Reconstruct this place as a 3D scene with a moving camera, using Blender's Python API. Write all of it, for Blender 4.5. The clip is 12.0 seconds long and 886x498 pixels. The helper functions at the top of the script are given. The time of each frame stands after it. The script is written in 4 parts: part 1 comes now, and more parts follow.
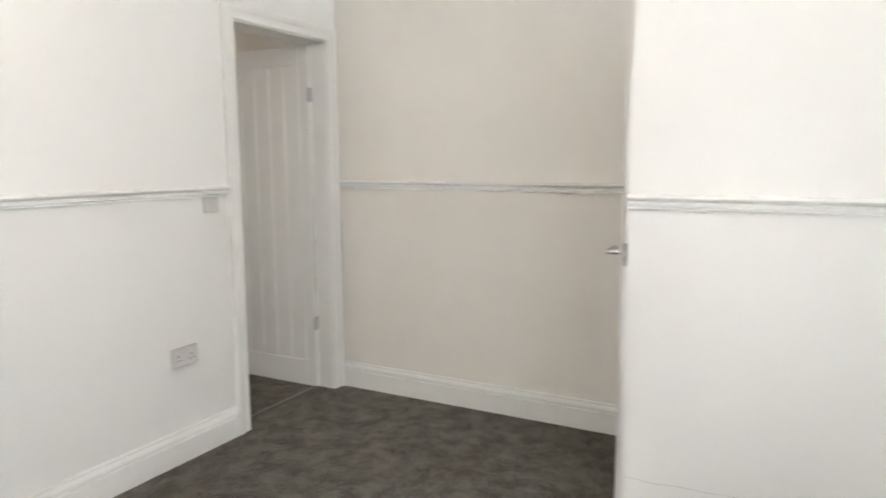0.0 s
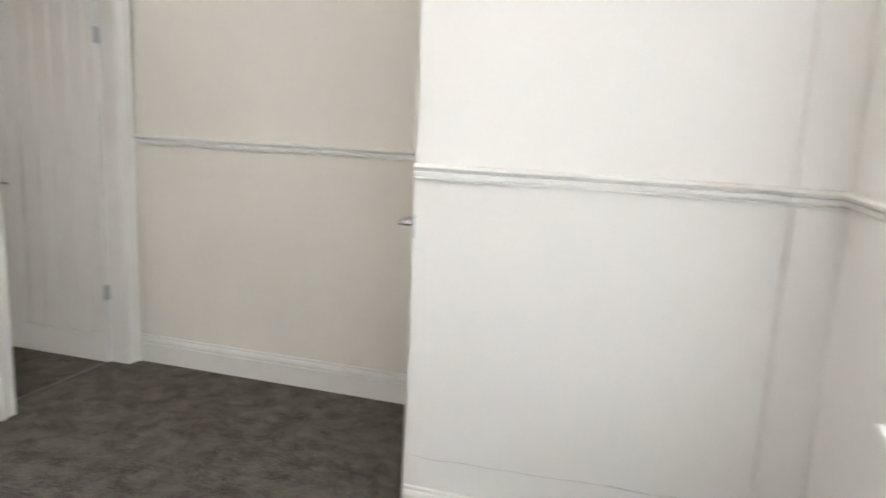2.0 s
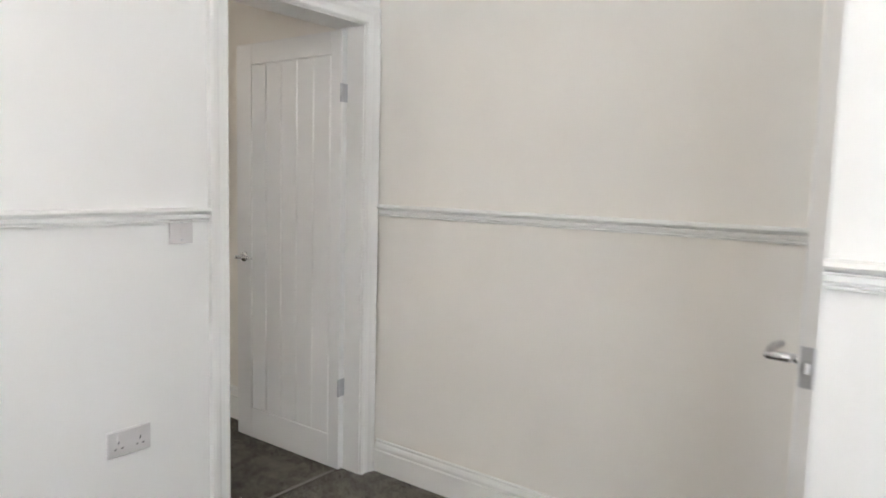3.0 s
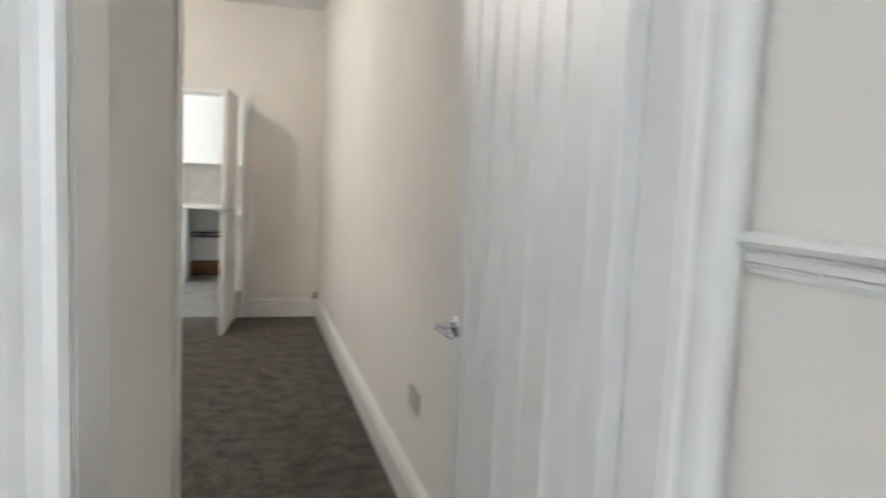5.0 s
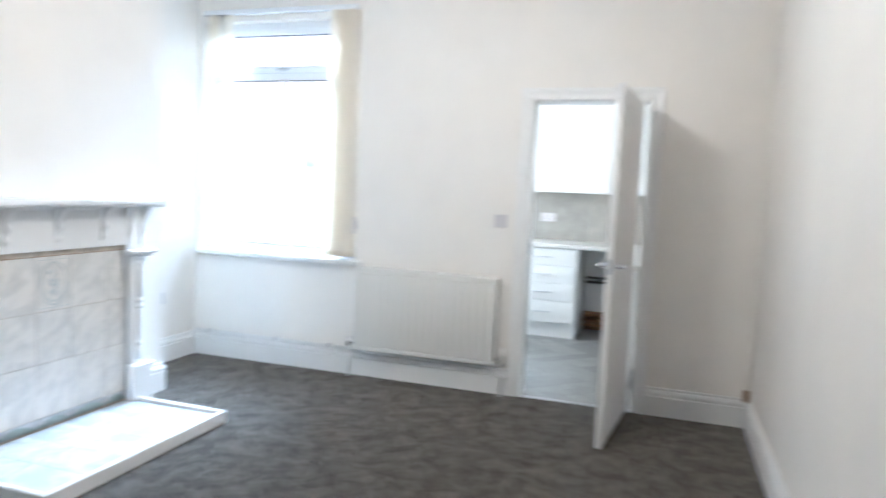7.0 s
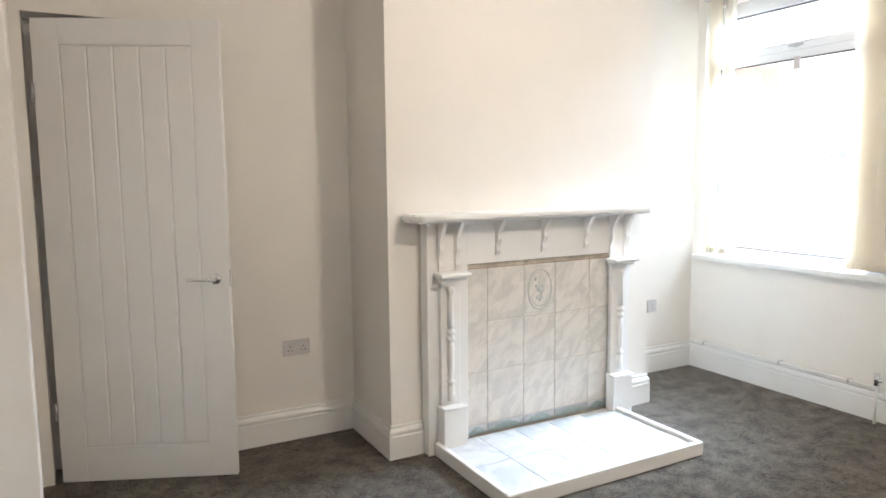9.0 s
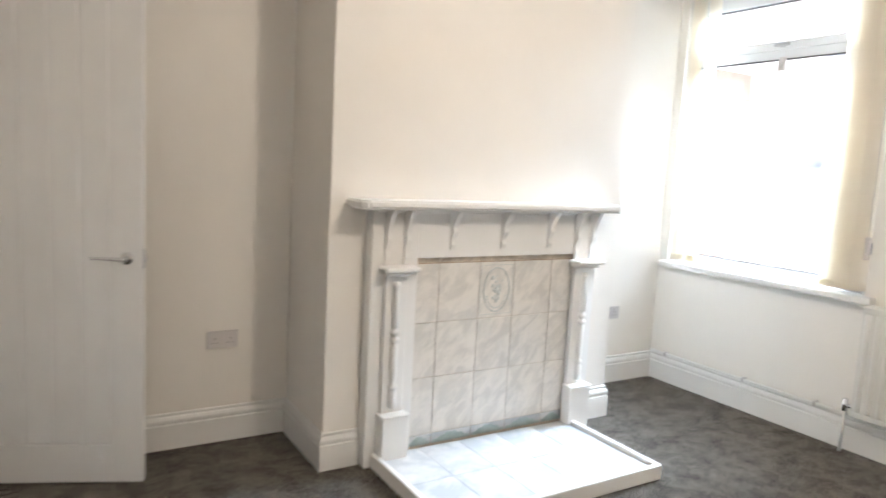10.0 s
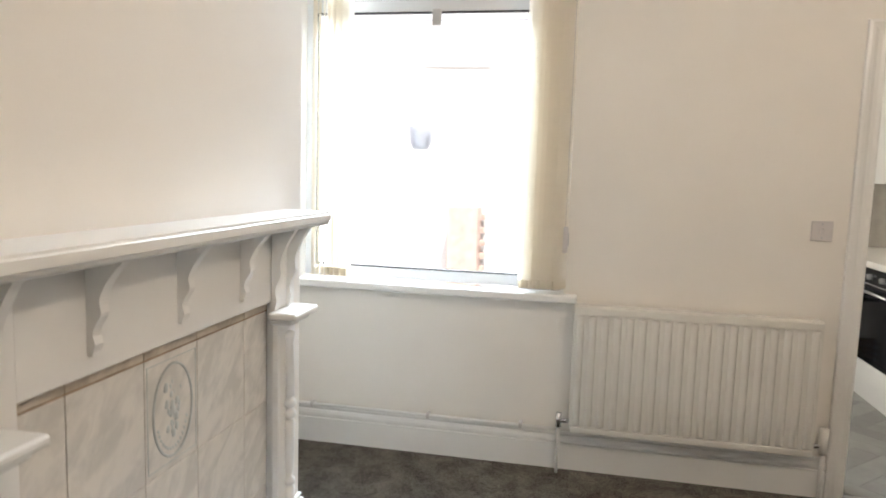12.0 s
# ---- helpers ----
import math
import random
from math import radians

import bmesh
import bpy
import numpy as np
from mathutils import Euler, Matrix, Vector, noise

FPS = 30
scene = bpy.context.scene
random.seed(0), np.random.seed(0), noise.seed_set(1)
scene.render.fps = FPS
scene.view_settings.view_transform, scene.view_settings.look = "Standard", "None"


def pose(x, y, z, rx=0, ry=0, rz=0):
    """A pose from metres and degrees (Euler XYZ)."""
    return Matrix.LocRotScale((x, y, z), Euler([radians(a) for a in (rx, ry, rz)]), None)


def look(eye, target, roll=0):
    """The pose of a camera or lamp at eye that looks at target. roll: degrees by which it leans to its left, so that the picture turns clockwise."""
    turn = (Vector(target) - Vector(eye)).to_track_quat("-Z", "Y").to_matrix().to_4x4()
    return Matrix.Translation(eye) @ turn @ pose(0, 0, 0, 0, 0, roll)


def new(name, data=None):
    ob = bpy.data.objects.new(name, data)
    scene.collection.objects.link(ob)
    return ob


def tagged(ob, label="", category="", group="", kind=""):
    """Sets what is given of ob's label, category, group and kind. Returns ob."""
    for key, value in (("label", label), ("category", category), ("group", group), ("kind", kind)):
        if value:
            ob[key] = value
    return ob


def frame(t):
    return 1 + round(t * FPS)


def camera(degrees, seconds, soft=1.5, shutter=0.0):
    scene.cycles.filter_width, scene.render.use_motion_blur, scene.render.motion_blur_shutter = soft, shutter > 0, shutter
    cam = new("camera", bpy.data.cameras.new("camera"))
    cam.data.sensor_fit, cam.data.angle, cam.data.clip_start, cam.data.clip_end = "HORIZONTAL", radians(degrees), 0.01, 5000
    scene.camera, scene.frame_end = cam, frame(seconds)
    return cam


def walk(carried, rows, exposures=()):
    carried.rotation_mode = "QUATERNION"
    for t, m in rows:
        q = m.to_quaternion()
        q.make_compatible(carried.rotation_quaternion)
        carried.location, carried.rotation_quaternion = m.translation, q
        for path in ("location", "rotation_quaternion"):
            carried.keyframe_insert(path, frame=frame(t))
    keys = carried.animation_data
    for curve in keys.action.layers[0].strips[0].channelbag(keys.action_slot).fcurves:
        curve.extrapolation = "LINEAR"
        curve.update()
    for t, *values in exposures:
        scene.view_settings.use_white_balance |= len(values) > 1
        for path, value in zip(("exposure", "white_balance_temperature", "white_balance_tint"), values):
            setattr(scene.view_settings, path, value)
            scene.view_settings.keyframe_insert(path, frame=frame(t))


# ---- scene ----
cam = camera(66.3, 12.0, soft=1.6, shutter=0.5)
PATH = [
    (0, (2.459, -3.269, 1.363), (1.521, -1.522, 1.104), -0.3),
    (0.5, (2.564, -3.262, 1.373), (1.871, -1.405, 1.109), -0.0),
    (1, (2.685, -3.226, 1.371), (2.258, -1.295, 1.073), 1.1),
    (1.5, (2.724, -3.218, 1.383), (2.389, -1.272, 1.062), 2.4),
    (2, (2.634, -3.026, 1.366), (2.081, -1.137, 1.011), 2.7),
    (2.5, (2.43, -2.741, 1.358), (1.472, -1.003, 1.111), 1.3),
    (3, (2.104, -2.301, 1.364), (0.912, -0.707, 1.164), 1.5),
    (3.2, (2.028, -2.098, 1.343), (0.797, -0.536, 1.131), 0.8),
    (4.8, (0.908, -0.722, 1.276), (-0.933, 0.038, 1.088), 1.2),
    (5, (0.754, -0.632, 1.294), (-1.158, -0.078, 1.101), 2.6),
    (5.2, (0.58, -0.568, 1.294), (-1.372, -0.211, 1.045), 2.7),
    (5.5, (0.305, -0.508, 1.263), (-1.67, -0.28, 1.047), 3.9),
    (6, (-0.251, -0.452, 1.335), (-2.237, -0.283, 1.162), 3.2),
    (6.5, (-0.719, -0.43, 1.335), (-2.711, -0.549, 1.203), 2.3),
    (7, (-1.15, -0.554, 1.363), (-3.044, -1.173, 1.193), 2.5),
    (7.5, (-1.353, -0.627, 1.395), (-2.932, -1.838, 1.194), 2.0),
    (7.7, (-1.418, -0.686, 1.405), (-2.817, -2.106, 1.247), 0.8),
    (9.3, (-1.647, -0.55, 1.432), (-2.561, -2.313, 1.194), 0.3),
    (9.5, (-1.673, -0.575, 1.423), (-2.587, -2.335, 1.164), 1.6),
    (10, (-1.845, -0.831, 1.4), (-2.883, -2.523, 1.157), 3.1),
    (10.5, (-2.048, -1.209, 1.406), (-3.34, -2.715, 1.154), 2.8),
    (11, (-2.279, -1.718, 1.379), (-3.836, -2.952, 1.148), 2.2),
    (11.5, (-2.357, -2.15, 1.389), (-4.185, -2.93, 1.158), 2.6),
    (12, (-2.435, -2.626, 1.376), (-4.385, -3.015, 1.154), 1.8),
]
walk(cam, [(t, look(eye, target, roll)) for t, eye, target, roll in PATH],
     [(0.0, 0.68, 6050, 9), (1.4, 0.70, 5900, 8), (2.1, 0.60, 6000, 9), (3.0, 0.72, 5850, 9), (4.8, 0.84, 5550, 8), (5.5, 0.94, 5350, 8), (6.1, 1.24, 5050, 7), (6.5, 1.24, 5000, 7), (7.0, 1.08, 4950, 7), (7.5, 1.06, 5050, 7), (9.3, 0.96, 5850, 10), (10.5, 0.82, 5850, 10), (11.0, 0.68, 5850, 10), (12.0, 0.36, 6250, 11)])

# ---- light ----
world = bpy.data.worlds.new("sky")
scene.world = world
world.use_nodes = True
wn = world.node_tree
sky = wn.nodes.new("ShaderNodeTexSky")
sky.sky_type, sky.sun_disc = "NISHITA", False
sky.sun_elevation, sky.sun_rotation = radians(57), radians(68)
sky.dust_density, sky.ozone_density, sky.air_density = 7.0, 0.4, 1.0
wn.links.new(sky.outputs[0], wn.nodes["Background"].inputs[0])
wn.nodes["Background"].inputs[1].default_value = 0.15

sun = new("sun", bpy.data.lights.new("sun", "SUN"))
sun.data.energy, sun.data.angle, sun.data.color = 4.0, radians(2), (1, 0.96, 0.9)
sun.matrix_world = look((0, 0, 0), (-0.5, -0.2, -0.85))


def window_light(name, at, to, sx, sy, watts, color):
    """An area lamp standing in for sky light through an opening."""
    ob = new(name, bpy.data.lights.new(name, "AREA"))
    ob.data.shape, ob.data.size, ob.data.size_y = "RECTANGLE", sx, sy
    ob.data.energy, ob.data.color = watts, color
    ob.matrix_world = look(at, to)
    return ob


DAY = (0.90, 0.96, 1.0)
window_light("daylight_front_window", (3.60, -3.2, 1.62), (2, -3.0, 1.4), 1.3, 1.45, 108, (0.97, 0.985, 1.0))
# added sky lamp, hung over the yard well outside the back window
window_light("daylight_back_window", (-8.5, -3.35, 3.9), (-4.7, -2.9, 0.6), 2.3, 1.5, 560, (0.76, 0.89, 1.0))
# warm lamp added at an unseen opening to brighten the kitchen
window_light("added_kitchen_light", (-6.9, -2.95, 1.6), (-7.3, 0, 1.9), 1.1, 1.1, 24, (1.0, 0.93, 0.79))
window_light("daylight_front_door", (3.52, -0.4, 1.5), (2.0, -0.35, 1.1), 0.6, 1.6, 13, (0.72, 0.86, 1.0))

# the bulbs of two unseen ceiling lights; the front one is added as fill
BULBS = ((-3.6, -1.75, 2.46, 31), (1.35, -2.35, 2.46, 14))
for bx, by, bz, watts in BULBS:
    bulb_light = new("unseen_bulb_light", bpy.data.lights.new("unseen_bulb_light", "POINT"))
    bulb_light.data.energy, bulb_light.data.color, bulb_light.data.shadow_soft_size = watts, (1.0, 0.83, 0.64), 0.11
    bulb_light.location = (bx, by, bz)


# ---- materials ----
def mat(name, base, rough=0.5, metal=0.0, vary=0.06, scale=6.0, grain=120.0, bump=0.1, spec=0.5, tint=None, random_tone=0.0, coat=0.0):
    """A painted or solid surface: tone drifting at two scales and a fine relief."""
    m = bpy.data.materials.new(name)
    m.use_nodes = True
    t = m.node_tree
    b = t.nodes["Principled BSDF"]
    b.inputs["Roughness"].default_value, b.inputs["Metallic"].default_value = rough, metal
    b.inputs["Specular IOR Level"].default_value = spec
    b.inputs["Coat Weight"].default_value = coat
    co = t.nodes.new("ShaderNodeTexCoord")
    big = t.nodes.new("ShaderNodeTexNoise")
    big.inputs["Scale"].default_value, big.inputs["Detail"].default_value = scale, 5
    fine = t.nodes.new("ShaderNodeTexNoise")
    fine.inputs["Scale"].default_value, fine.inputs["Detail"].default_value = grain, 3
    t.links.new(co.outputs["Object"], big.inputs["Vector"])
    t.links.new(co.outputs["Object"], fine.inputs["Vector"])
    ramp = t.nodes.new("ShaderNodeMix")
    ramp.data_type = "RGBA"
    dark = tint or tuple(c * (1 - vary * 2) for c in base)
    light = tuple(min(1, c * (1 + vary)) for c in base)
    ramp.inputs["A"].default_value, ramp.inputs["B"].default_value = (*dark, 1), (*light, 1)
    mix = t.nodes.new("ShaderNodeMath")
    mix.operation = "MULTIPLY_ADD"
    mix.inputs[1].default_value, mix.inputs[2].default_value = 0.35, 0.0
    t.links.new(fine.outputs["Fac"], mix.inputs[0])
    add = t.nodes.new("ShaderNodeMath")
    add.operation = "MULTIPLY_ADD"
    add.inputs[1].default_value = 1.3
    t.links.new(big.outputs["Fac"], add.inputs[0])
    sub = t.nodes.new("ShaderNodeMath")
    sub.operation = "SUBTRACT"
    sub.inputs[1].default_value = 0.32
    t.links.new(mix.outputs[0], sub.inputs[0])
    t.links.new(sub.outputs[0], add.inputs[2])
    add.use_clamp = True
    t.links.new(add.outputs[0], ramp.inputs["Factor"])
    out = ramp.outputs["Result"]
    if random_tone:
        info = t.nodes.new("ShaderNodeObjectInfo")
        mr = t.nodes.new("ShaderNodeMapRange")
        mr.inputs["To Min"].default_value, mr.inputs["To Max"].default_value = 1 - random_tone, 1 + random_tone
        t.links.new(info.outputs["Random"], mr.inputs["Value"])
        hv = t.nodes.new("ShaderNodeHueSaturation")
        t.links.new(mr.outputs["Result"], hv.inputs["Value"])
        t.links.new(out, hv.inputs["Color"])
        out = hv.outputs["Color"]
    t.links.new(out, b.inputs["Base Color"])
    bp = t.nodes.new("ShaderNodeBump")
    bp.inputs["Strength"].default_value, bp.inputs["Distance"].default_value = bump, 0.002
    t.links.new(fine.outputs["Fac"], bp.inputs["Height"])
    t.links.new(bp.outputs["Normal"], b.inputs["Normal"])
    return m


WALL = mat("white_emulsion", (0.865, 0.85, 0.825), 0.75, vary=0.015, scale=2.2, grain=160, bump=0.12, spec=0.3)
WALL2 = mat("warm_tinted_emulsion", (0.875, 0.835, 0.775), 0.75, vary=0.022, scale=3.0, grain=160, bump=0.12, spec=0.3)
CEIL = mat("white_ceiling_paint", (0.86, 0.85, 0.83), 0.85, vary=0.015, scale=2, grain=90, bump=0.1, spec=0.2)
TRIM = mat("white_gloss_paint", (0.87, 0.855, 0.825), 0.3, vary=0.02, scale=5, grain=50, bump=0.06)
DOORP = mat("white_door_paint", (0.83, 0.815, 0.795), 0.38, vary=0.02, scale=4, grain=140, bump=0.08)
PLASTIC = mat("white_plastic", (0.66, 0.625, 0.61), 0.35, vary=0.02, scale=12, grain=60, bump=0.02)
UPVC = mat("white_upvc", (0.84, 0.85, 0.86), 0.25, vary=0.01, scale=6, grain=40, bump=0.02)
ENAMEL = mat("cream_radiator_enamel", (0.80, 0.775, 0.72), 0.3, vary=0.02, scale=8, grain=60, bump=0.02)
CHROME = mat("polished_chrome", (0.78, 0.78, 0.8), 0.12, 1.0, vary=0.03, scale=20, grain=80, bump=0.01)
STEEL = mat("satin_steel", (0.55, 0.55, 0.56), 0.32, 1.0, vary=0.05, scale=20, grain=200, bump=0.03)
DULL = mat("dull_worn_metal", (0.30, 0.28, 0.25), 0.5, 0.6, vary=0.15, scale=30)
DARK = mat("dark_slot", (0.02, 0.02, 0.02), 0.6, vary=0.1)
UNIT = mat("white_unit_board", (0.84, 0.83, 0.80), 0.3, vary=0.01, scale=6, grain=50, bump=0.02)
WORKTOP = mat("pale_worktop", (0.72, 0.69, 0.64), 0.3, vary=0.05, scale=40, grain=200, bump=0.03)
SPLASH = mat("grey_stone_splashback", (0.42, 0.39, 0.34), 0.4, vary=0.14, scale=9, grain=70, bump=0.15, random_tone=0.06)
COPPER = mat("dull_copper_pipe", (0.35, 0.19, 0.10), 0.4, 0.8, vary=0.1, scale=30)
OVENGLASS = mat("black_oven_glass", (0.012, 0.012, 0.014), 0.08, vary=0.1, bump=0.0)
PAVING = mat("grey_yard_concrete", (0.36, 0.35, 0.33), 0.9, vary=0.15, scale=3, grain=60, bump=0.4)
RENDERED = mat("pale_rendered_wall", (0.70, 0.68, 0.66), 0.9, vary=0.08, scale=3, grain=60, bump=0.4)
BRICK = mat("red_brick", (0.53, 0.38, 0.31), 0.9, vary=0.2, scale=9, grain=90, bump=0.4, random_tone=0.25)
POT = mat("grey_plant_pot", (0.42, 0.42, 0.46), 0.6, vary=0.1)
RUST = mat("brown_stained_grout", (0.42, 0.31, 0.21), 0.9, vary=0.3, scale=14, grain=90, bump=0.3)
STAIN = mat("brown_adhesive_edge", (0.80, 0.74, 0.66), 0.8, vary=0.12, scale=25, grain=90, bump=0.4)


def carpet_material():
    m = bpy.data.materials.new("grey_saxony_carpet")
    m.use_nodes = True
    t = m.node_tree
    b = t.nodes["Principled BSDF"]
    b.inputs["Roughness"].default_value = 1.0
    b.inputs["Specular IOR Level"].default_value = 0.1
    b.inputs["Sheen Weight"].default_value, b.inputs["Sheen Roughness"].default_value = 0.5, 0.35
    b.inputs["Sheen Tint"].default_value = (0.62, 0.56, 0.48, 1)
    co = t.nodes.new("ShaderNodeTexCoord")

    def noise_tex(scale, detail, rough=0.5, dist=0.0):
        n = t.nodes.new("ShaderNodeTexNoise")
        n.inputs["Scale"].default_value, n.inputs["Detail"].default_value = scale, detail
        n.inputs["Roughness"].default_value, n.inputs["Distortion"].default_value = rough, dist
        t.links.new(co.outputs["Object"], n.inputs["Vector"])
        return n
    tread, pile, tuft = noise_tex(9.0, 9, 0.74, 0.2), noise_tex(85, 4, 0.7), noise_tex(300, 2)
    ramp = t.nodes.new("ShaderNodeValToRGB")
    ramp.color_ramp.elements[0].position, ramp.color_ramp.elements[1].position = 0.40, 0.80
    ramp.color_ramp.elements[0].color, ramp.color_ramp.elements[1].color = (0.017, 0.0152, 0.0129, 1), (0.158, 0.142, 0.122, 1)
    a = t.nodes.new("ShaderNodeMath")
    a.operation = "MULTIPLY_ADD"
    a.inputs[1].default_value = 2.0
    t.links.new(pile.outputs["Fac"], a.inputs[0])
    c = t.nodes.new("ShaderNodeMath")
    c.operation = "MULTIPLY_ADD"
    c.inputs[1].default_value, c.inputs[2].default_value = 1.0, -1.90
    t.links.new(tuft.outputs["Fac"], c.inputs[0])
    t.links.new(c.outputs[0], a.inputs[2])
    d = t.nodes.new("ShaderNodeMath")
    d.operation = "MULTIPLY_ADD"
    d.inputs[1].default_value = 1.98
    t.links.new(tread.outputs["Fac"], d.inputs[0])
    t.links.new(a.outputs[0], d.inputs[2])
    t.links.new(d.outputs[0], ramp.inputs["Fac"])
    t.links.new(ramp.outputs["Color"], b.inputs["Base Color"])
    bp = t.nodes.new("ShaderNodeBump")
    bp.inputs["Strength"].default_value, bp.inputs["Distance"].default_value = 0.9, 0.006
    t.links.new(d.outputs[0], bp.inputs["Height"])
    t.links.new(bp.outputs["Normal"], b.inputs["Normal"])
    return m


CARPET = carpet_material()


def marble_material(name, base, vein, rough, scale=7.0):
    m = bpy.data.materials.new(name)
    m.use_nodes = True
    t = m.node_tree
    b = t.nodes["Principled BSDF"]
    b.inputs["Roughness"].default_value = rough
    geo, info = t.nodes.new("ShaderNodeNewGeometry"), t.nodes.new("ShaderNodeObjectInfo")
    off = t.nodes.new("ShaderNodeVectorMath")
    off.operation = "MULTIPLY_ADD"
    off.inputs[1].default_value = (7, 5, 9)
    t.links.new(info.outputs["Random"], off.inputs[0])
    t.links.new(geo.outputs["Position"], off.inputs[2])
    rot = t.nodes.new("ShaderNodeMapping")
    rot.vector_type = "TEXTURE"
    rot.inputs["Rotation"].default_value = (0, radians(45), radians(20))
    rot.inputs["Scale"].default_value = (1.7, 1.0, 0.75)
    t.links.new(off.outputs[0], rot.inputs["Vector"])
    n1, n2 = t.nodes.new("ShaderNodeTexNoise"), t.nodes.new("ShaderNodeTexNoise")
    n1.inputs["Scale"].default_value, n1.inputs["Detail"].default_value, n1.inputs["Distortion"].default_value = scale, 6, 0.8
    n2.inputs["Scale"].default_value, n2.inputs["Detail"].default_value = scale * 5, 4
    for n in (n1, n2):
        t.links.new(rot.outputs[0], n.inputs["Vector"])
    mixv = t.nodes.new("ShaderNodeMath")
    mixv.operation = "MULTIPLY_ADD"
    mixv.inputs[1].default_value = 0.25
    t.links.new(n2.outputs["Fac"], mixv.inputs[0])
    t.links.new(n1.outputs["Fac"], mixv.inputs[2])
    ramp = t.nodes.new("ShaderNodeValToRGB")
    ramp.color_ramp.elements[0].position, ramp.color_ramp.elements[1].position = 0.5, 0.74
    ramp.color_ramp.elements[0].color, ramp.color_ramp.elements[1].color = (*base, 1), (*vein, 1)
    t.links.new(mixv.outputs[0], ramp.inputs["Fac"])
    t.links.new(ramp.outputs["Color"], b.inputs["Base Color"])
    return m


TILE = marble_material("grey_marbled_ceramic", (0.83, 0.79, 0.735), (0.685, 0.655, 0.61), 0.2, 13.0)
OLDTILE = marble_material("stained_marbled_ceramic", (0.70, 0.61, 0.49), (0.50, 0.42, 0.33), 0.35, 13.0)
HEARTHTILE = marble_material("pale_marbled_ceramic", (0.70, 0.705, 0.70), (0.50, 0.53, 0.56), 0.15, 5.0)
BORDER = mat("blue_green_glaze", (0.46, 0.55, 0.55), 0.25, vary=0.2, scale=20, grain=60)
MEDAL = mat("grey_blue_relief_glaze", (0.56, 0.58, 0.56), 0.3, vary=0.15, scale=30, grain=90)
GROUT = mat("pale_brown_grout", (0.63, 0.56, 0.47), 0.9, vary=0.15, scale=30, grain=150, bump=0.3)
VINYL = mat("grey_oak_vinyl", (0.27, 0.265, 0.245), 0.35, vary=0.14, scale=8, grain=60, bump=0.08, random_tone=0.2)


def glass_material():
    m = bpy.data.materials.new("window_glass")
    m.use_nodes = True
    b = m.node_tree.nodes["Principled BSDF"]
    b.inputs["Base Color"].default_value = (1, 1, 1, 1)
    b.inputs["Roughness"].default_value, b.inputs["Transmission Weight"].default_value, b.inputs["IOR"].default_value = 0.0, 1.0, 1.45
    return m


GLASS = glass_material()


# ---- mesh helpers ----
def mesh_from(name, bm, material, smooth=False):
    bmesh.ops.recalc_face_normals(bm, faces=bm.faces)
    me = bpy.data.meshes.new(name)
    bm.to_mesh(me)
    bm.free()
    if smooth:
        for p in me.polygons:
            p.use_smooth = True
    me.materials.append(material)
    return me


def part(name, bm, material, parent=None, label="", smooth=False, m=None):
    """One mesh object, linked under a thing or a part."""
    ob = new(name, mesh_from(name, bm, material, smooth))
    if m is not None:
        ob.matrix_basis = m
    if parent is not None:
        ob.parent = parent
    if label:
        tagged(ob, label)
    return ob


def thing(name, label, category, group="", kind="", at=None):
    ob = tagged(new(name), label, category, group, kind)
    if at is not None:
        ob.matrix_basis = at
    return ob


def box(x0, x1, y0, y1, z0, z1, bevel=0.0, bm=None, seg=1):
    own = bmesh.new()
    r = bmesh.ops.create_cube(own, size=1.0)
    bmesh.ops.scale(own, vec=(abs(x1 - x0), abs(y1 - y0), abs(z1 - z0)), verts=r["verts"])
    bmesh.ops.translate(own, vec=((x0 + x1) / 2, (y0 + y1) / 2, (z0 + z1) / 2), verts=r["verts"])
    if bevel:
        bmesh.ops.bevel(own, geom=own.edges[:], offset=bevel, segments=seg, affect="EDGES", profile=0.6)
    if bm is None:
        return own
    tmp = bpy.data.meshes.new("tmp")
    own.to_mesh(tmp)
    own.free()
    bm.from_mesh(tmp)
    bpy.data.meshes.remove(tmp)
    return bm


def rod(p, q, r, seg=14, bm=None, r2=None):
    """A round bar from p to q."""
    bm = bm or bmesh.new()
    p, q = Vector(p), Vector(q)
    turn = (q - p).to_track_quat("Z", "Y").to_matrix().to_4x4()
    bmesh.ops.create_cone(bm, cap_ends=True, segments=seg, radius1=r, radius2=r if r2 is None else r2, depth=(q - p).length,
                          matrix=Matrix.Translation((p + q) / 2) @ turn)
    return bm


def lathe(points, seg=20, m=None, bm=None, arc=360.0):
    """A turned shape: points of (radius, height)."""
    bm = bm or bmesh.new()
    rings = []
    n = seg if arc >= 360 else seg + 1
    for k in range(n):
        a = radians(arc * k / seg)
        rings.append([bm.verts.new((r * math.cos(a), r * math.sin(a), z)) for r, z in points])
    for k in range(seg):
        a, b = rings[k], rings[(k + 1) % len(rings)]
        for i in range(len(points) - 1):
            bm.faces.new((a[i], b[i], b[i + 1], a[i + 1]))
    if arc >= 360:
        bm.faces.new([r[0] for r in reversed(rings)])
        bm.faces.new([r[-1] for r in rings])
    if m is not None:
        bmesh.ops.transform(bm, matrix=m, verts=[v for r in rings for v in r])
    return bm


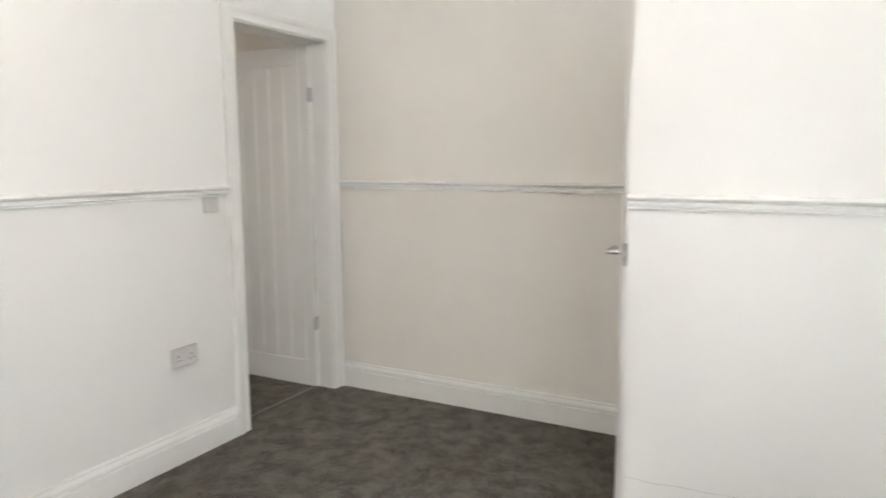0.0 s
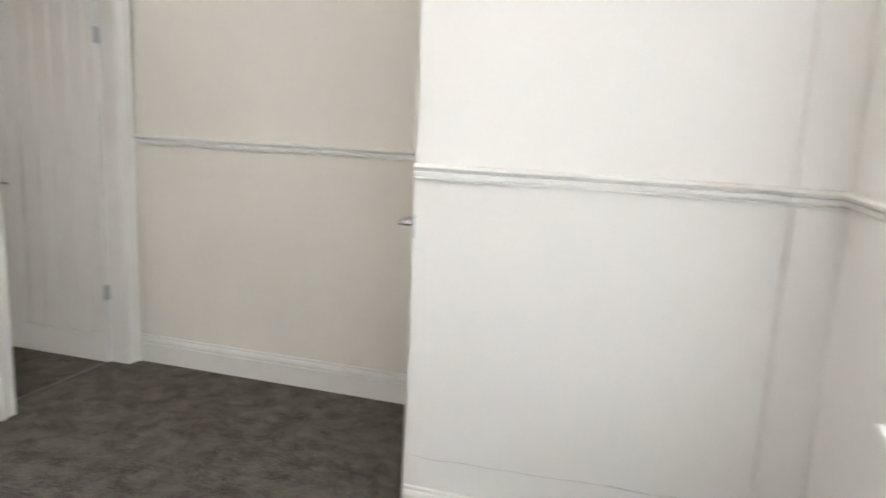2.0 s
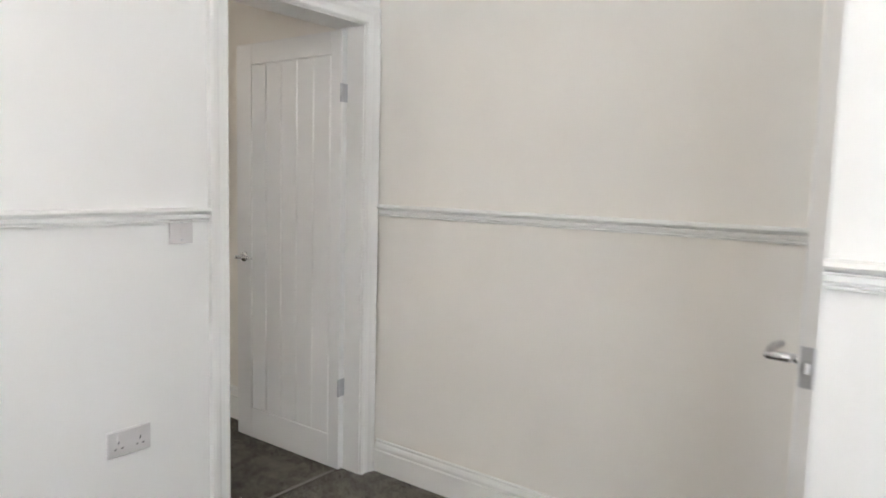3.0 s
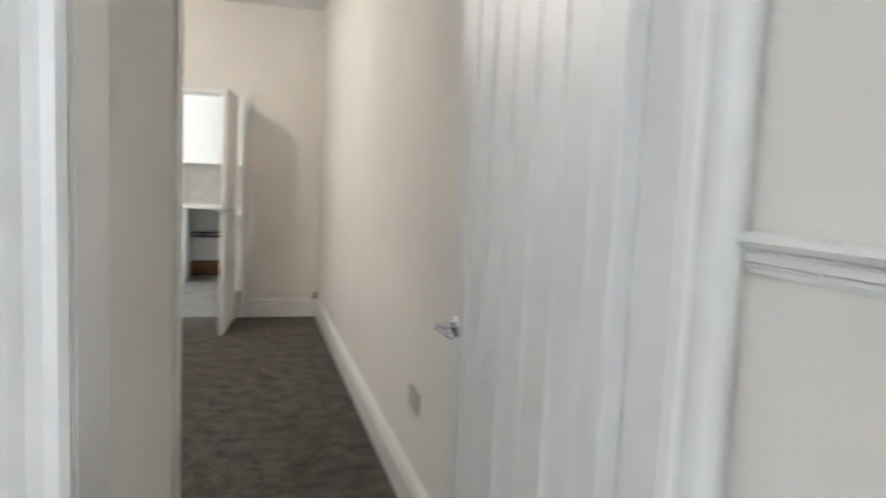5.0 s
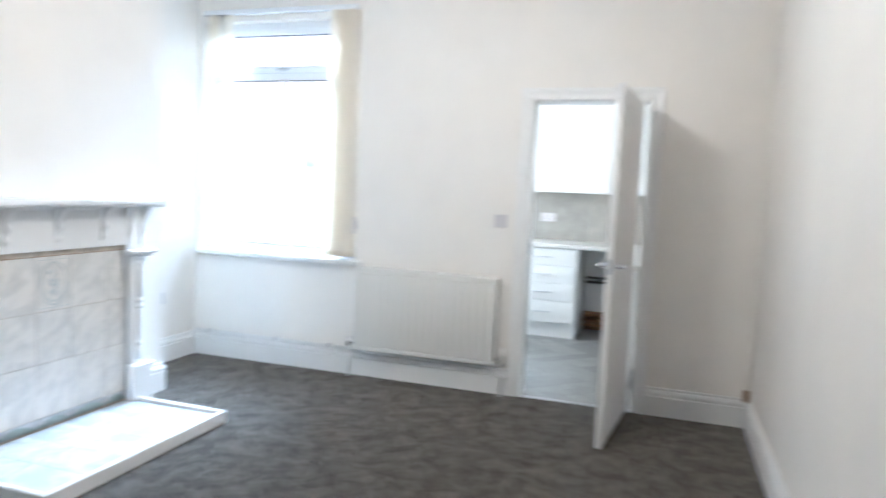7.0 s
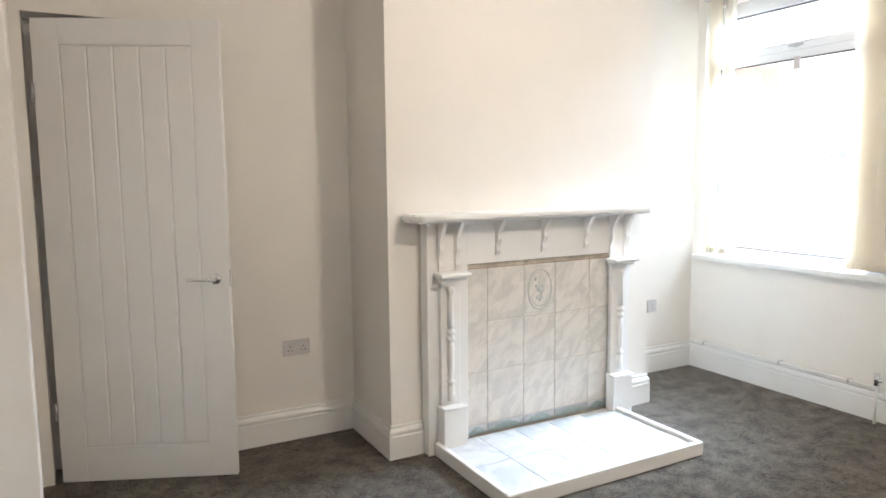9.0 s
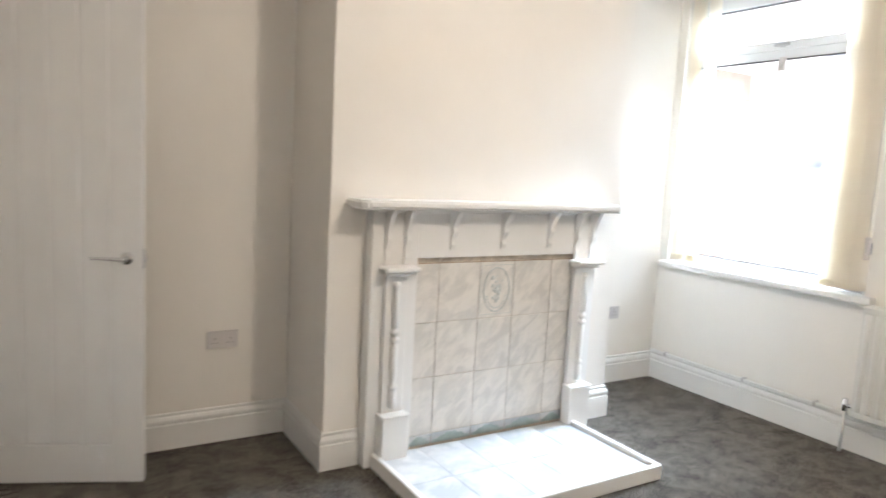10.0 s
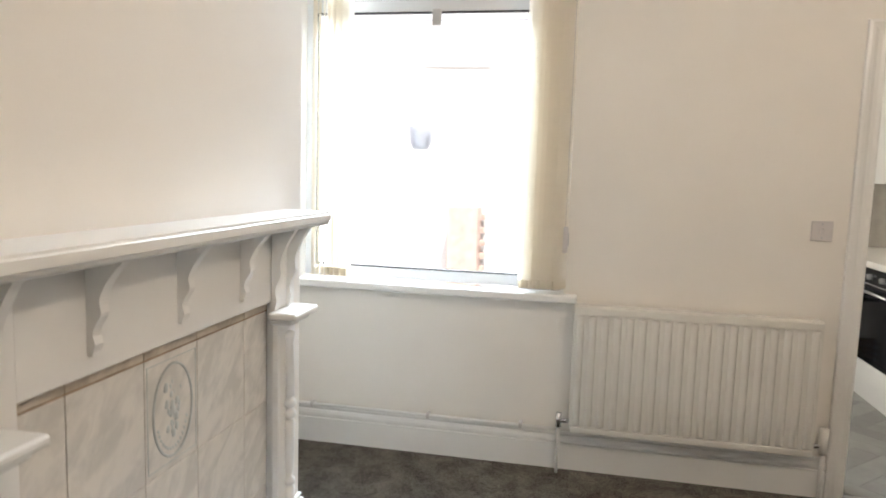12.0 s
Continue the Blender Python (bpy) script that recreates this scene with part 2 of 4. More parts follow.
def sweep(path, profile, m=None, bm=None, closed=False):
    """A moulding: the profile (offset to the left of the path, height) along a path of (u, v), with mitred corners."""
    bm = bm or bmesh.new()
    pts = [Vector(p) for p in path]
    n, rings, made = len(pts), [], []
    for i, p in enumerate(pts):
        a = (p - pts[i - 1]).normalized() if i or closed else None
        b = (pts[(i + 1) % n] - p).normalized() if i < n - 1 or closed else None
        a, b = a or b, b or a
        na, nb = Vector((-a.y, a.x)), Vector((-b.y, b.x))
        mit = (na + nb) / max(0.2, 1 + na.dot(nb))
        rings.append([bm.verts.new((p.x + mit.x * o, p.y + mit.y * o, h)) for o, h in profile])
        made += rings[-1]
    k = len(profile)
    for i in range(n if closed else n - 1):
        a, b = rings[i], rings[(i + 1) % n]
        for j in range(k):
            bm.faces.new((a[j], b[j], b[(j + 1) % k], a[(j + 1) % k]))
    if not closed:
        bm.faces.new(rings[0])
        bm.faces.new(list(reversed(rings[-1])))
    if m is not None:
        bmesh.ops.transform(bm, matrix=m, verts=made)
    return bm


def wall_mesh(p0, p1, thick, height, holes=(), z0=0.0):
    """A wall from p0 to p1, its thickness to the right of that way, with openings (s0, s1, z0, z1) along it."""
    p0, p1 = Vector(p0), Vector(p1)
    d = (p1 - p0)
    length = d.length
    d.normalize()
    right = Vector((d.y, -d.x))
    us = sorted({0.0, length, *[v for h in holes for v in h[:2]]})
    zs = sorted({z0, height, *[v for h in holes for v in h[2:]]})
    bm = bmesh.new()
    cache = {}

    def vert(i, j, k):
        if (i, j, k) not in cache:
            q = p0 + d * us[i] + right * (thick if k else 0)
            cache[i, j, k] = bm.verts.new((q.x, q.y, zs[j]))
        return cache[i, j, k]

    def solid(i, j):
        if not (0 <= i < len(us) - 1 and 0 <= j < len(zs) - 1):
            return False
        u, z = (us[i] + us[i + 1]) / 2, (zs[j] + zs[j + 1]) / 2
        return not any(a < u < b and c < z < e for a, b, c, e in holes)
    for i in range(len(us) - 1):
        for j in range(len(zs) - 1):
            if not solid(i, j):
                continue
            for k in (0, 1):
                bm.faces.new([vert(i, j, k), vert(i + 1, j, k), vert(i + 1, j + 1, k), vert(i, j + 1, k)])
            if not solid(i - 1, j):
                bm.faces.new([vert(i, j, 0), vert(i, j, 1), vert(i, j + 1, 1), vert(i, j + 1, 0)])
            if not solid(i + 1, j):
                bm.faces.new([vert(i + 1, j, 0), vert(i + 1, j, 1), vert(i + 1, j + 1, 1), vert(i + 1, j + 1, 0)])
            if not solid(i, j - 1):
                bm.faces.new([vert(i, j, 0), vert(i + 1, j, 0), vert(i + 1, j, 1), vert(i, j, 1)])
            if not solid(i, j + 1):
                bm.faces.new([vert(i, j + 1, 0), vert(i + 1, j + 1, 0), vert(i + 1, j + 1, 1), vert(i, j + 1, 1)])
    return bm


def structure(name, bm, material, label, category, smooth=False):
    return tagged(part(name, bm, material, None, "", smooth), label, category, "", "structure")


# ---- the shell ----
H = 2.78
KX = -5.598          # wall between the back room and the kitchen
AY = -4.057          # alcove wall of the back room
AY2 = -4.112         # deeper alcove with the cupboard door
BY, BX0, BX1 = -3.596, -2.957, -4.69   # chimney breast
WX, PY, PX = 3.153, -0.985, 1.938    # window wall and lobby partition of the front room
SX, SY = -1.24, -0.813               # end of the stair wall

structure("floor", box(KX - 0.17, 3.6, -5.1, 0.25, -0.2, -0.012), PAVING, "concrete sub-floor under the carpets", "floor")
structure("floor_kitchen_slab", box(-8.4, KX - 0.172, -2.92, 0.25, -0.2, -0.013), PAVING, "concrete sub-floor of the kitchen", "floor")
structure("carpet_front_room", box(-0.10, WX, -4.3, 0.0, -0.012, 0.0), CARPET, "dark grey deep-pile carpet with tread marks", "carpet")
structure("carpet_back_room", box(KX + 0.004, -0.106, AY2 - 0.02, 0.0, -0.012, 0.0), CARPET, "dark grey deep-pile carpet with tread marks", "carpet")
structure("ceiling", box(KX - 0.17, 3.6, -5.1, 0.25, H, H + 0.15), CEIL, "white painted plaster ceiling", "ceiling")
structure("ceiling_kitchen", box(-8.4, KX - 0.172, -2.92, 0.25, H, H + 0.15), CEIL, "white painted kitchen ceiling", "ceiling")

# party wall along both rooms and the kitchen
structure("wall_north_back", wall_mesh((-8.4, 0), (-0.166, 0), -0.22, H), WALL2, "warm white emulsioned plaster party wall", "wall")
# warmer copy of the front room's paint: warm light is put into its colour
structure("wall_north", wall_mesh((-0.166, 0), (3.6, 0), -0.22, H), WALL2, "white emulsioned plaster party wall", "wall")
# wall between the rooms, with the doorway
structure("wall_dividing", wall_mesh((0, -4.5), (0, 0), -0.165, H, [(4.5 - 0.817, 4.5 - 0.081, 0, 2.047)]), WALL, "white plaster wall with a doorway", "wall")
# front window wall
FW = (WX, 0.0)
structure("wall_east", wall_mesh((WX, 0.0), (WX, -4.5), -0.3, H, [(1.565, 3.87, 0.79, 2.45), (0.09, 0.80, 0.0, 2.2)]), WALL, "white plaster wall with the front window", "wall")
structure("wall_south", wall_mesh((3.6, -4.3), (-1.5, -4.3), -0.22, H), WALL, "white plaster wall", "wall")
structure("wall_partition", wall_mesh((PX, PY), (WX, PY), -0.09, H), WALL, "white lobby partition with a hairline crack", "wall")
# stair enclosure and the walls of the back room
structure("wall_stair", wall_mesh((-0.165, SY), (SX, SY), -0.1, H), WALL2, "white plaster wall of the stair", "wall")
structure("wall_stair_room", wall_mesh((SX, SY - 0.1), (-1.335, AY2), -0.1, H), WALL2, "white plaster wall beside the cupboard door", "wall")
D3A, D3B = -1.46, -2.27
structure("wall_alcove_window", wall_mesh((BX1 + 0.3, AY), (KX - 0.3, AY), -0.25, H), WALL2, "white plaster alcove wall beside the window", "wall")
structure("wall_alcove", wall_mesh((-1.0, AY2), (BX1 + 0.301, AY2), -0.25, H, [(-1.0 - D3A + 0.0, -1.0 - D3B, 0, 2.16)]), WALL2, "white plaster alcove wall with a cupboard doorway", "wall")
structure("wall_chimney_breast", box(BX1, BX0, AY2, BY, 0, H), WALL2, "white plastered chimney breast", "wall")
structure("wall_kitchen", wall_mesh((KX, AY), (KX, 0), -0.17, H, [(0.07, 1.378, 0.80, 2.56), (-AY - 1.44, -AY - 0.675, 0, 1.992)]), WALL2,
          "white plaster wall with window and kitchen doorway", "wall")
structure("wall_stair_return", box(-1.452, -1.325, -3.42, -3.30, 0, H, 0.004, seg=2), WALL2, "white plaster return beside the cupboard door", "wall")
structure("wall_cupboard_back", wall_mesh((-1.0, AY2 - 0.9), (-3.0, AY2 - 0.9), -0.1, H), WALL, "plain cupboard back wall", "wall")
structure("wall_cupboard_east", wall_mesh((-1.0, AY2), (-1.0, AY2 - 0.9), 0.1, H), WALL, "plain cupboard side wall", "wall")
structure("wall_cupboard_west", wall_mesh((-2.6, AY2 - 0.25), (-2.6, AY2 - 0.9), -0.1, H), WALL, "plain cupboard side wall", "wall")
# kitchen
structure("wall_kitchen_back", wall_mesh((-8.25, -2.9), (-8.25, 0), -0.15, H), WALL, "white kitchen wall", "wall")
# this wall's opening is out of view, cut to let the lamp in
structure("wall_kitchen_south", wall_mesh((-8.25, -2.75), (KX - 0.17, -2.75), 0.15, H, [(0.75, 1.95, 1.0, 2.2)]), WALL, "white kitchen wall with an unseen opening added for light", "wall")

# ---- mouldings, linings and windows ----
SKIRT = [(0, 0), (0.021, 0), (0.021, 0.102), (0.014, 0.105), (0.014, 0.109), (0.020, 0.113), (0.020, 0.124), (0.014, 0.134), (0.007, 0.137), (0.007, 0.142), (0.011, 0.146), (0.009, 0.151), (0, 0.151)]
DADO = [(0, 1.198), (0.009, 1.198), (0.012, 1.204), (0.008, 1.207), (0.008, 1.210), (0.018, 1.213), (0.018, 1.223), (0.013, 1.225), (0.013, 1.228), (0.027, 1.232), (0.033, 1.239), (0.029, 1.246), (0.013, 1.250), (0, 1.250)]
ARCH = [(0, 0), (0, 0.011), (0.009, 0.016), (0.023, 0.012), (0.039, 0.013), (0.053, 0.02), (0.068, 0.024), (0.079, 0.021), (0.08, 0)]


def skirting(name, path, tall=1.0):
    return structure(name, sweep(path, [(a, b * tall) for a, b in SKIRT]), TRIM, "white gloss-painted moulded skirting board", "skirting board")


skirting("baseboard_front_north", [(WX, 0), (0.026, 0)])
skirting("baseboard_front_west", [(0, -0.884), (0, -4.3)])
skirting("baseboard_front_south", [(0, -4.3), (WX, -4.3), (WX, PY - 0.042), (3.02, PY - 0.042), (3.02, PY), (PX + 0.001, PY)])
skirting("baseboard_back_north", [(-0.2, 0), (KX, 0), (KX, -0.608)], 1.2)
skirting("baseboard_back_west", [(KX, -1.507), (KX, AY), (BX1, AY), (BX1, BY), (-4.482, BY)], 1.2)
skirting("baseboard_back_breast", [(-3.128, BY), (BX0, BY), (BX0, AY2), (D3B - 0.004, AY2)], 1.15)
skirting("baseboard_stair", [(-1.33, AY2 + 0.03), (SX, SY), (-0.2, SY)], 1.2)


def dado(name, path):
    return structure(name, sweep(path, DADO), TRIM, "white painted moulded dado rail", "dado rail")


dado("trim_dado_north", [(WX, 0), (0.026, 0)])
dado("trim_dado_west", [(0, -0.884), (0, -4.3)])
dado("trim_dado_south", [(0, -4.3), (WX, -4.3), (WX, -3.87), (WX + 0.1, -3.87)])
dado("trim_dado_partition", [(WX + 0.10, -1.565), (WX, -1.565), (WX, PY - 0.042), (3.02, PY - 0.042), (3.02, PY), (PX + 0.001, PY)])
structure("trim_pipe_boxing", box(3.02, WX, PY - 0.042, PY, 0, H), WALL, "white painted boxed-in corner of the partition", "boxing")
structure("trim_stair_lining", box(SX + 0.001, SX + 0.152, SY, SY + 0.008, 0.0, H, 0.003), TRIM, "white painted lining board at the stair wall's end", "lining")


def wall_frame(px, y0, side):
    """Maps (along y, up, out) onto a wall across x."""
    return Matrix(((0, 0, side, px), (1, 0, 0, y0), (0, 1, 0, 0), (0, 0, 0, 1)))


def door_lining(name, x0, x1, y0, y1, top, label):
    """Lining boards, stop and architraves of a doorway in a wall across x."""
    t = tagged(new(name), label, "door frame", "", "structure")
    part("jamb", box(x0, x1, y0, y0 + 0.02, 0, top, 0.002), TRIM, t)
    part("jamb", box(x0, x1, y1 - 0.02, y1, 0, top, 0.002), TRIM, t)
    part("head", box(x0, x1, y0 + 0.02, y1 - 0.02, top - 0.02, top, 0.002), TRIM, t)
    for px, side in ((x1, 1), (x0, -1)):
        part("architrave", sweep([(y0 + 0.015, 0), (y0 + 0.015, top - 0.015), (y1 - 0.015, top - 0.015), (y1 - 0.015, 0)], ARCH, wall_frame(px, 0, side)), TRIM, t)
    return t


DL = door_lining("door_frame_front_room", -0.167, 0.002, -0.817, -0.081, 2.047, "white gloss-painted door lining with moulded architraves")
part("threshold_strip", box(-0.126, -0.112, -0.797, -0.101, 0.0, 0.003, 0.0012), DULL, DL, "thin metal carpet joint strip")
KL = door_lining("door_frame_kitchen", KX - 0.172, KX + 0.002, -1.44, -0.675, 1.992, "white painted door lining with plain architraves")
part("threshold_strip", box(KX - 0.03, KX + 0.01, -1.42, -0.695, 0.0, 0.006, 0.002), STEEL, KL, "metal threshold strip")
part("strike_plate", box(KX - 0.12, KX - 0.06, -1.4205, -1.418, 0.96, 1.06), STEEL, KL)


# ---- doors ----
def handle(parent, x, z, y, side, toward, reach=0.05):
    """A lever on a round rose, on the leaf's face at y; side: out of the face, toward: the lever's way along x."""
    h = part("handle", rod((x, y, z), (x, y + side * reach, z), 0.010, 16), CHROME, parent, "polished chrome lever handle", True)
    m = Matrix.Translation((x, y + side * 0.0035, z)) @ pose(0, 0, 0, 90)
    part("rose", lathe([(0.0262, -0.0035), (0.0262, 0.002 * side + 0.001), (0.024, 0.0035)], 24, m), CHROME, h, "", True)
    bm, last = bmesh.new(), None
    for k in range(9):
        u = k / 8
        p = (x + toward * 0.118 * u, y + side * (reach + 0.006 * math.sin(u * 3.1)), z + 0.004 * math.sin(u * 2.4))
        if last:
            rod(last, p, 0.0088 - 0.002 * u, 12, bm)
        last = p
    bmesh.ops.create_icosphere(bm, subdivisions=2, radius=0.0098, matrix=Matrix.Translation((x, y + side * reach, z)))
    part("lever", bm, CHROME, h, "", True)
    return h


def door_leaf(name, label, m, w, h, hz, left=0.095, right=0.125, low=0.165, high=0.10, boards=5, knuckle=1, reach=0.05, hinges=(0.40, 1.74)):
    """A boarded door: stiles, rails and grooved boards; the hinge at x = 0, the leaf along +x, 35 mm thick about y = 0."""
    t = tagged(new(name), label, "door", "", "structure")
    t.matrix_basis = m
    T = 0.0175
    z0 = 0.008
    part("core", box(0.01, w - 0.01, -T + 0.006, T - 0.006, z0 + 0.01, h - 0.01), DOORP, t)
    part("stile", box(0, left, -T, T, z0, h, 0.0022), DOORP, t)
    part("stile", box(w - right, w, -T, T, z0, h, 0.0022), DOORP, t)
    part("rail", box(left, w - right, -T, T, z0, low, 0.0022), DOORP, t)
    part("rail", box(left, w - right, -T, T, h - high, h, 0.0022), DOORP, t)
    bw = (w - left - right - 0.004) / boards
    for k in range(boards):
        x0 = left + 0.002 + bw * k
        part("board", box(x0, x0 + bw, -T + 0.0005, T - 0.0005, low + 0.001, h - high - 0.002, 0.0062), DOORP, t)
    for side in (1, -1):
        handle(t, w - 0.062, hz, side * T, side, -1, reach)
    part("latch", box(w - 0.001, w + 0.0015, -0.0125, 0.0125, hz - 0.04, hz + 0.04, 0.001), STEEL, t, "satin steel latch plate")
    part("latch_bolt", box(w + 0.001, w + 0.011, -0.006, 0.006, hz - 0.012, hz + 0.012, 0.002), CHROME, t)
    for z in hinges:
        g = part("hinge", rod((-0.004, knuckle * (T + 0.004), z - 0.04), (-0.004, knuckle * (T + 0.004), z + 0.04), 0.0065, 12), STEEL, t, "satin steel butt hinge", True)
        part("hinge_plate", box(-0.003, 0.0, -T, T, z - 0.04, z + 0.04), STEEL, g)
    return t


door_leaf("door_front_room", "white boarded panel door, standing open against the party wall", pose(-0.095, -0.121, 0, 0, 0, 180.3), 0.745, 2.012, 0.953, left=0.066, right=0.115, knuckle=1)
door_leaf("door_cupboard", "white boarded panel door, ajar, with a chrome lever", pose(-1.50, -4.118, 0, 0, 0, 156.6), 0.805, 2.13, 0.96, left=0.115, right=0.125, low=0.172, high=0.115, knuckle=-1, hinges=(0.35, 1.81))
door_leaf("door_kitchen", "white panel door standing wide open into the back room", pose(KX + 0.03, -0.742, 0, 0, 0, -6.3), 0.75, 1.962, 1.0, knuckle=-1)
door_leaf("door_lobby", "white boarded lobby door, half open", pose(1.918, -0.06, 0, 0, 0, 269.3), 0.82, 1.99, 1.03, knuckle=1, reach=0.063)


# ---- windows ----
def pane(parent, x, y0, y1, z0, z1):
    p = part("pane", box(x - 0.003, x + 0.003, y0, y1, z0, z1), GLASS, parent)
    p.visible_shadow = False
    return p


def frame_bars(parent, name, x0, x1, y0, y1, z0, z1, wd):
    """Four bars of a frame or sash, butted."""
    part(name, box(x0, x1, y0, y0 + wd, z0, z1, 0.004, seg=2), UPVC, parent)
    part(name, box(x0, x1, y1 - wd, y1, z0, z1, 0.004, seg=2), UPVC, parent)
    part(name, box(x0, x1, y0 + wd, y1 - wd, z0, z0 + wd, 0.004, seg=2), UPVC, parent)
    part(name, box(x0, x1, y0 + wd, y1 - wd, z1 - wd, z1, 0.004, seg=2), UPVC, parent)


def upvc_window(name, x, y0, y1, z0, z1, transom, label, side, with_clip=False):
    t = tagged(new(name), label, "window", "", "structure")
    frame_bars(t, "window_frame", x - 0.03, x + 0.03, y0, y1, z0, z1, 0.055)
    part("transom", box(x - 0.03, x + 0.03, y0 + 0.055, y1 - 0.055, transom - 0.03, transom + 0.03, 0.004, seg=2), UPVC, t)
    frame_bars(t, "sash", x + side * 0.016 - 0.022, x + side * 0.016 + 0.028, y0 + 0.05, y1 - 0.05, transom + 0.022, z1 - 0.048, 0.045)
    yc = (y0 + y1) / 2
    hd = part("window_handle", box(x + side * 0.05, x + side * 0.062, yc - 0.05, yc + 0.05, transom + 0.04, transom + 0.058, 0.004), STEEL, t, "grey metal window handle")
    part("handle_base", box(x + side * 0.042, x + side * 0.05, yc - 0.018, yc + 0.018, transom + 0.035, transom + 0.063, 0.003), STEEL, hd)
    pane(t, x, y0 + 0.055, y1 - 0.055, z0 + 0.055, transom - 0.03)
    pane(t, x, y0 + 0.09, y1 - 0.09, transom + 0.06, z1 - 0.09)
    for a, b, c, e in () if not with_clip else ((y0 + 0.055, y1 - 0.055, z0 + 0.055, transom - 0.03), (y0 + 0.095, y1 - 0.095, transom + 0.067, z1 - 0.093)):
        for g in ((a, b, c, c + 0.005), (a, b, e - 0.005, e), (a, a + 0.005, c + 0.005, e - 0.005), (b - 0.005, b, c + 0.005, e - 0.005)):
            part("gasket", box(x + min(side * 0.004, side * 0.03), x + max(side * 0.004, side * 0.03), *g), DARK, t, "thin black rubber glazing gasket")
    if with_clip:
        part("restrictor", box(x + side * 0.03, x + side * 0.045, yc - 0.022, yc + 0.022, transom - 0.10, transom - 0.02, 0.004), PLASTIC, t, "cream plastic tab under the transom")
    return t


upvc_window("window_back", KX - 0.10, AY + 0.07, AY + 1.378, 0.845, 2.56, 2.165, "white plastic-framed window over the yard", 1, True)
upvc_window("window_front", WX + 0.24, -3.87, -1.565, 0.825, 2.45, 1.95, "white plastic-framed front window behind blinds", -1)


def sill(name, x0, x1, y0, y1, z0, z1):
    return structure(name, box(x0, x1, y0, y1, z0, z1, 0.012, seg=3), TRIM, "white gloss-painted window board", "window sill")


sill("window_sill_back", KX - 0.07, KX + 0.06, AY + 0.04, AY + 1.44, 0.800, 0.838)
sill("window_sill_front", WX - 0.035, WX + 0.21, -3.90, -1.545, 0.788, 0.823)


def fabric_material(name, base, through_share):
    m = mat(name, base, 0.9, vary=0.03, scale=30, grain=400, bump=0.25, spec=0.15)
    t = m.node_tree
    b, o = t.nodes["Principled BSDF"], t.nodes["Material Output"]
    tr = t.nodes.new("ShaderNodeBsdfTranslucent")
    tr.inputs["Color"].default_value = (*base, 1)
    mx = t.nodes.new("ShaderNodeMixShader")
    mx.inputs[0].default_value = through_share
    t.links.new(b.outputs[0], mx.inputs[1])
    t.links.new(tr.outputs[0], mx.inputs[2])
    t.links.new(mx.outputs[0], o.inputs["Surface"])
    return m


CREAM = fabric_material("cream_vertical_blind", (0.95, 0.90, 0.81), 0.56)
WHITEB = fabric_material("white_vertical_blind", (0.88, 0.88, 0.87), 0.62)


def vertical_blind(name, label, x, rail, slats, z0, z1, material, rail_y, chain):
    """Louvres hung from a rail: slats is a list of (y, turn)."""
    t = tagged(new(name), label, "blind")
    part("head_rail", box(x - 0.022, x + 0.022, rail_y[0], rail_y[1], z1, z1 + 0.035, 0.003), UPVC, t)
    w = 0.0445
    for y, turn in slats:
        bm = bmesh.new()
        cols = []
        for i in range(5):
            u = -1 + i * 0.5
            cols.append([bm.verts.new((w * u, 0.004 * (1 - u * u), z)) for z in (z0, z1)])
        for a, b in zip(cols, cols[1:]):
            bm.faces.new((a[0], b[0], b[1], a[1]))
        s = part("slat", bm, material, t, "", True, pose(x, y, 0, 0, 0, turn))
        part("weight", box(-0.042, 0.042, -0.002, 0.006, z0 - 0.002, z0 + 0.035, 0.001), material, s, "pale plastic bottom weight")
    bm, last = bmesh.new(), None
    for y, turn in slats:
        for e in (0.0, 0.5):
            p = (x + (0.028 if chain else 0.0), y + 0.012 * e, z0 - 0.006 * e)
            if last:
                rod(last, p, 0.0016, 6, bm)
            last = p
    part("bead_chain", bm, PLASTIC, t, "thin plastic linking chain")
    return t


rng = random.Random(4)
stack = [(-3.90 + 0.022 * k, 12 + rng.uniform(-7, 7) + 8 * k) for k in range(8)]
stack2 = [(-2.865 + 0.023 * k, -38 + rng.uniform(-10, 10) - 2 * k) for k in range(8)]
vertical_blind("vertical_blind", "cream fabric vertical blind drawn open over the sill", KX + 0.035, None, stack + stack2, 0.865, 2.6, CREAM, (-3.97, -2.69), False)
closed = [(-1.605 - 0.072 * k, 90 - 14 + rng.uniform(-3, 3)) for k in range(31)]
vertical_blind("vertical_blind", "white fabric vertical blind closed across the front window", WX + 0.135, None, closed, 0.85, 2.41, WHITEB, (-3.86, -1.575), True)
bc = thing("blind_cord_weight", "grey plastic blind cord weight on the wall by the window", "cord weight")
part("weight_body", box(KX + 0.006, KX + 0.03, -2.70, -2.672, 1.03, 1.15, 0.006, seg=2), PLASTIC, bc)
part("cord", rod((KX + 0.018, -2.686, 1.14), (KX + 0.02, -2.686, 2.6), 0.002, 6), PLASTIC, bc)
part("holder", box(KX, KX + 0.006, -2.705, -2.668, 1.06, 1.12, 0.001), STEEL, bc)


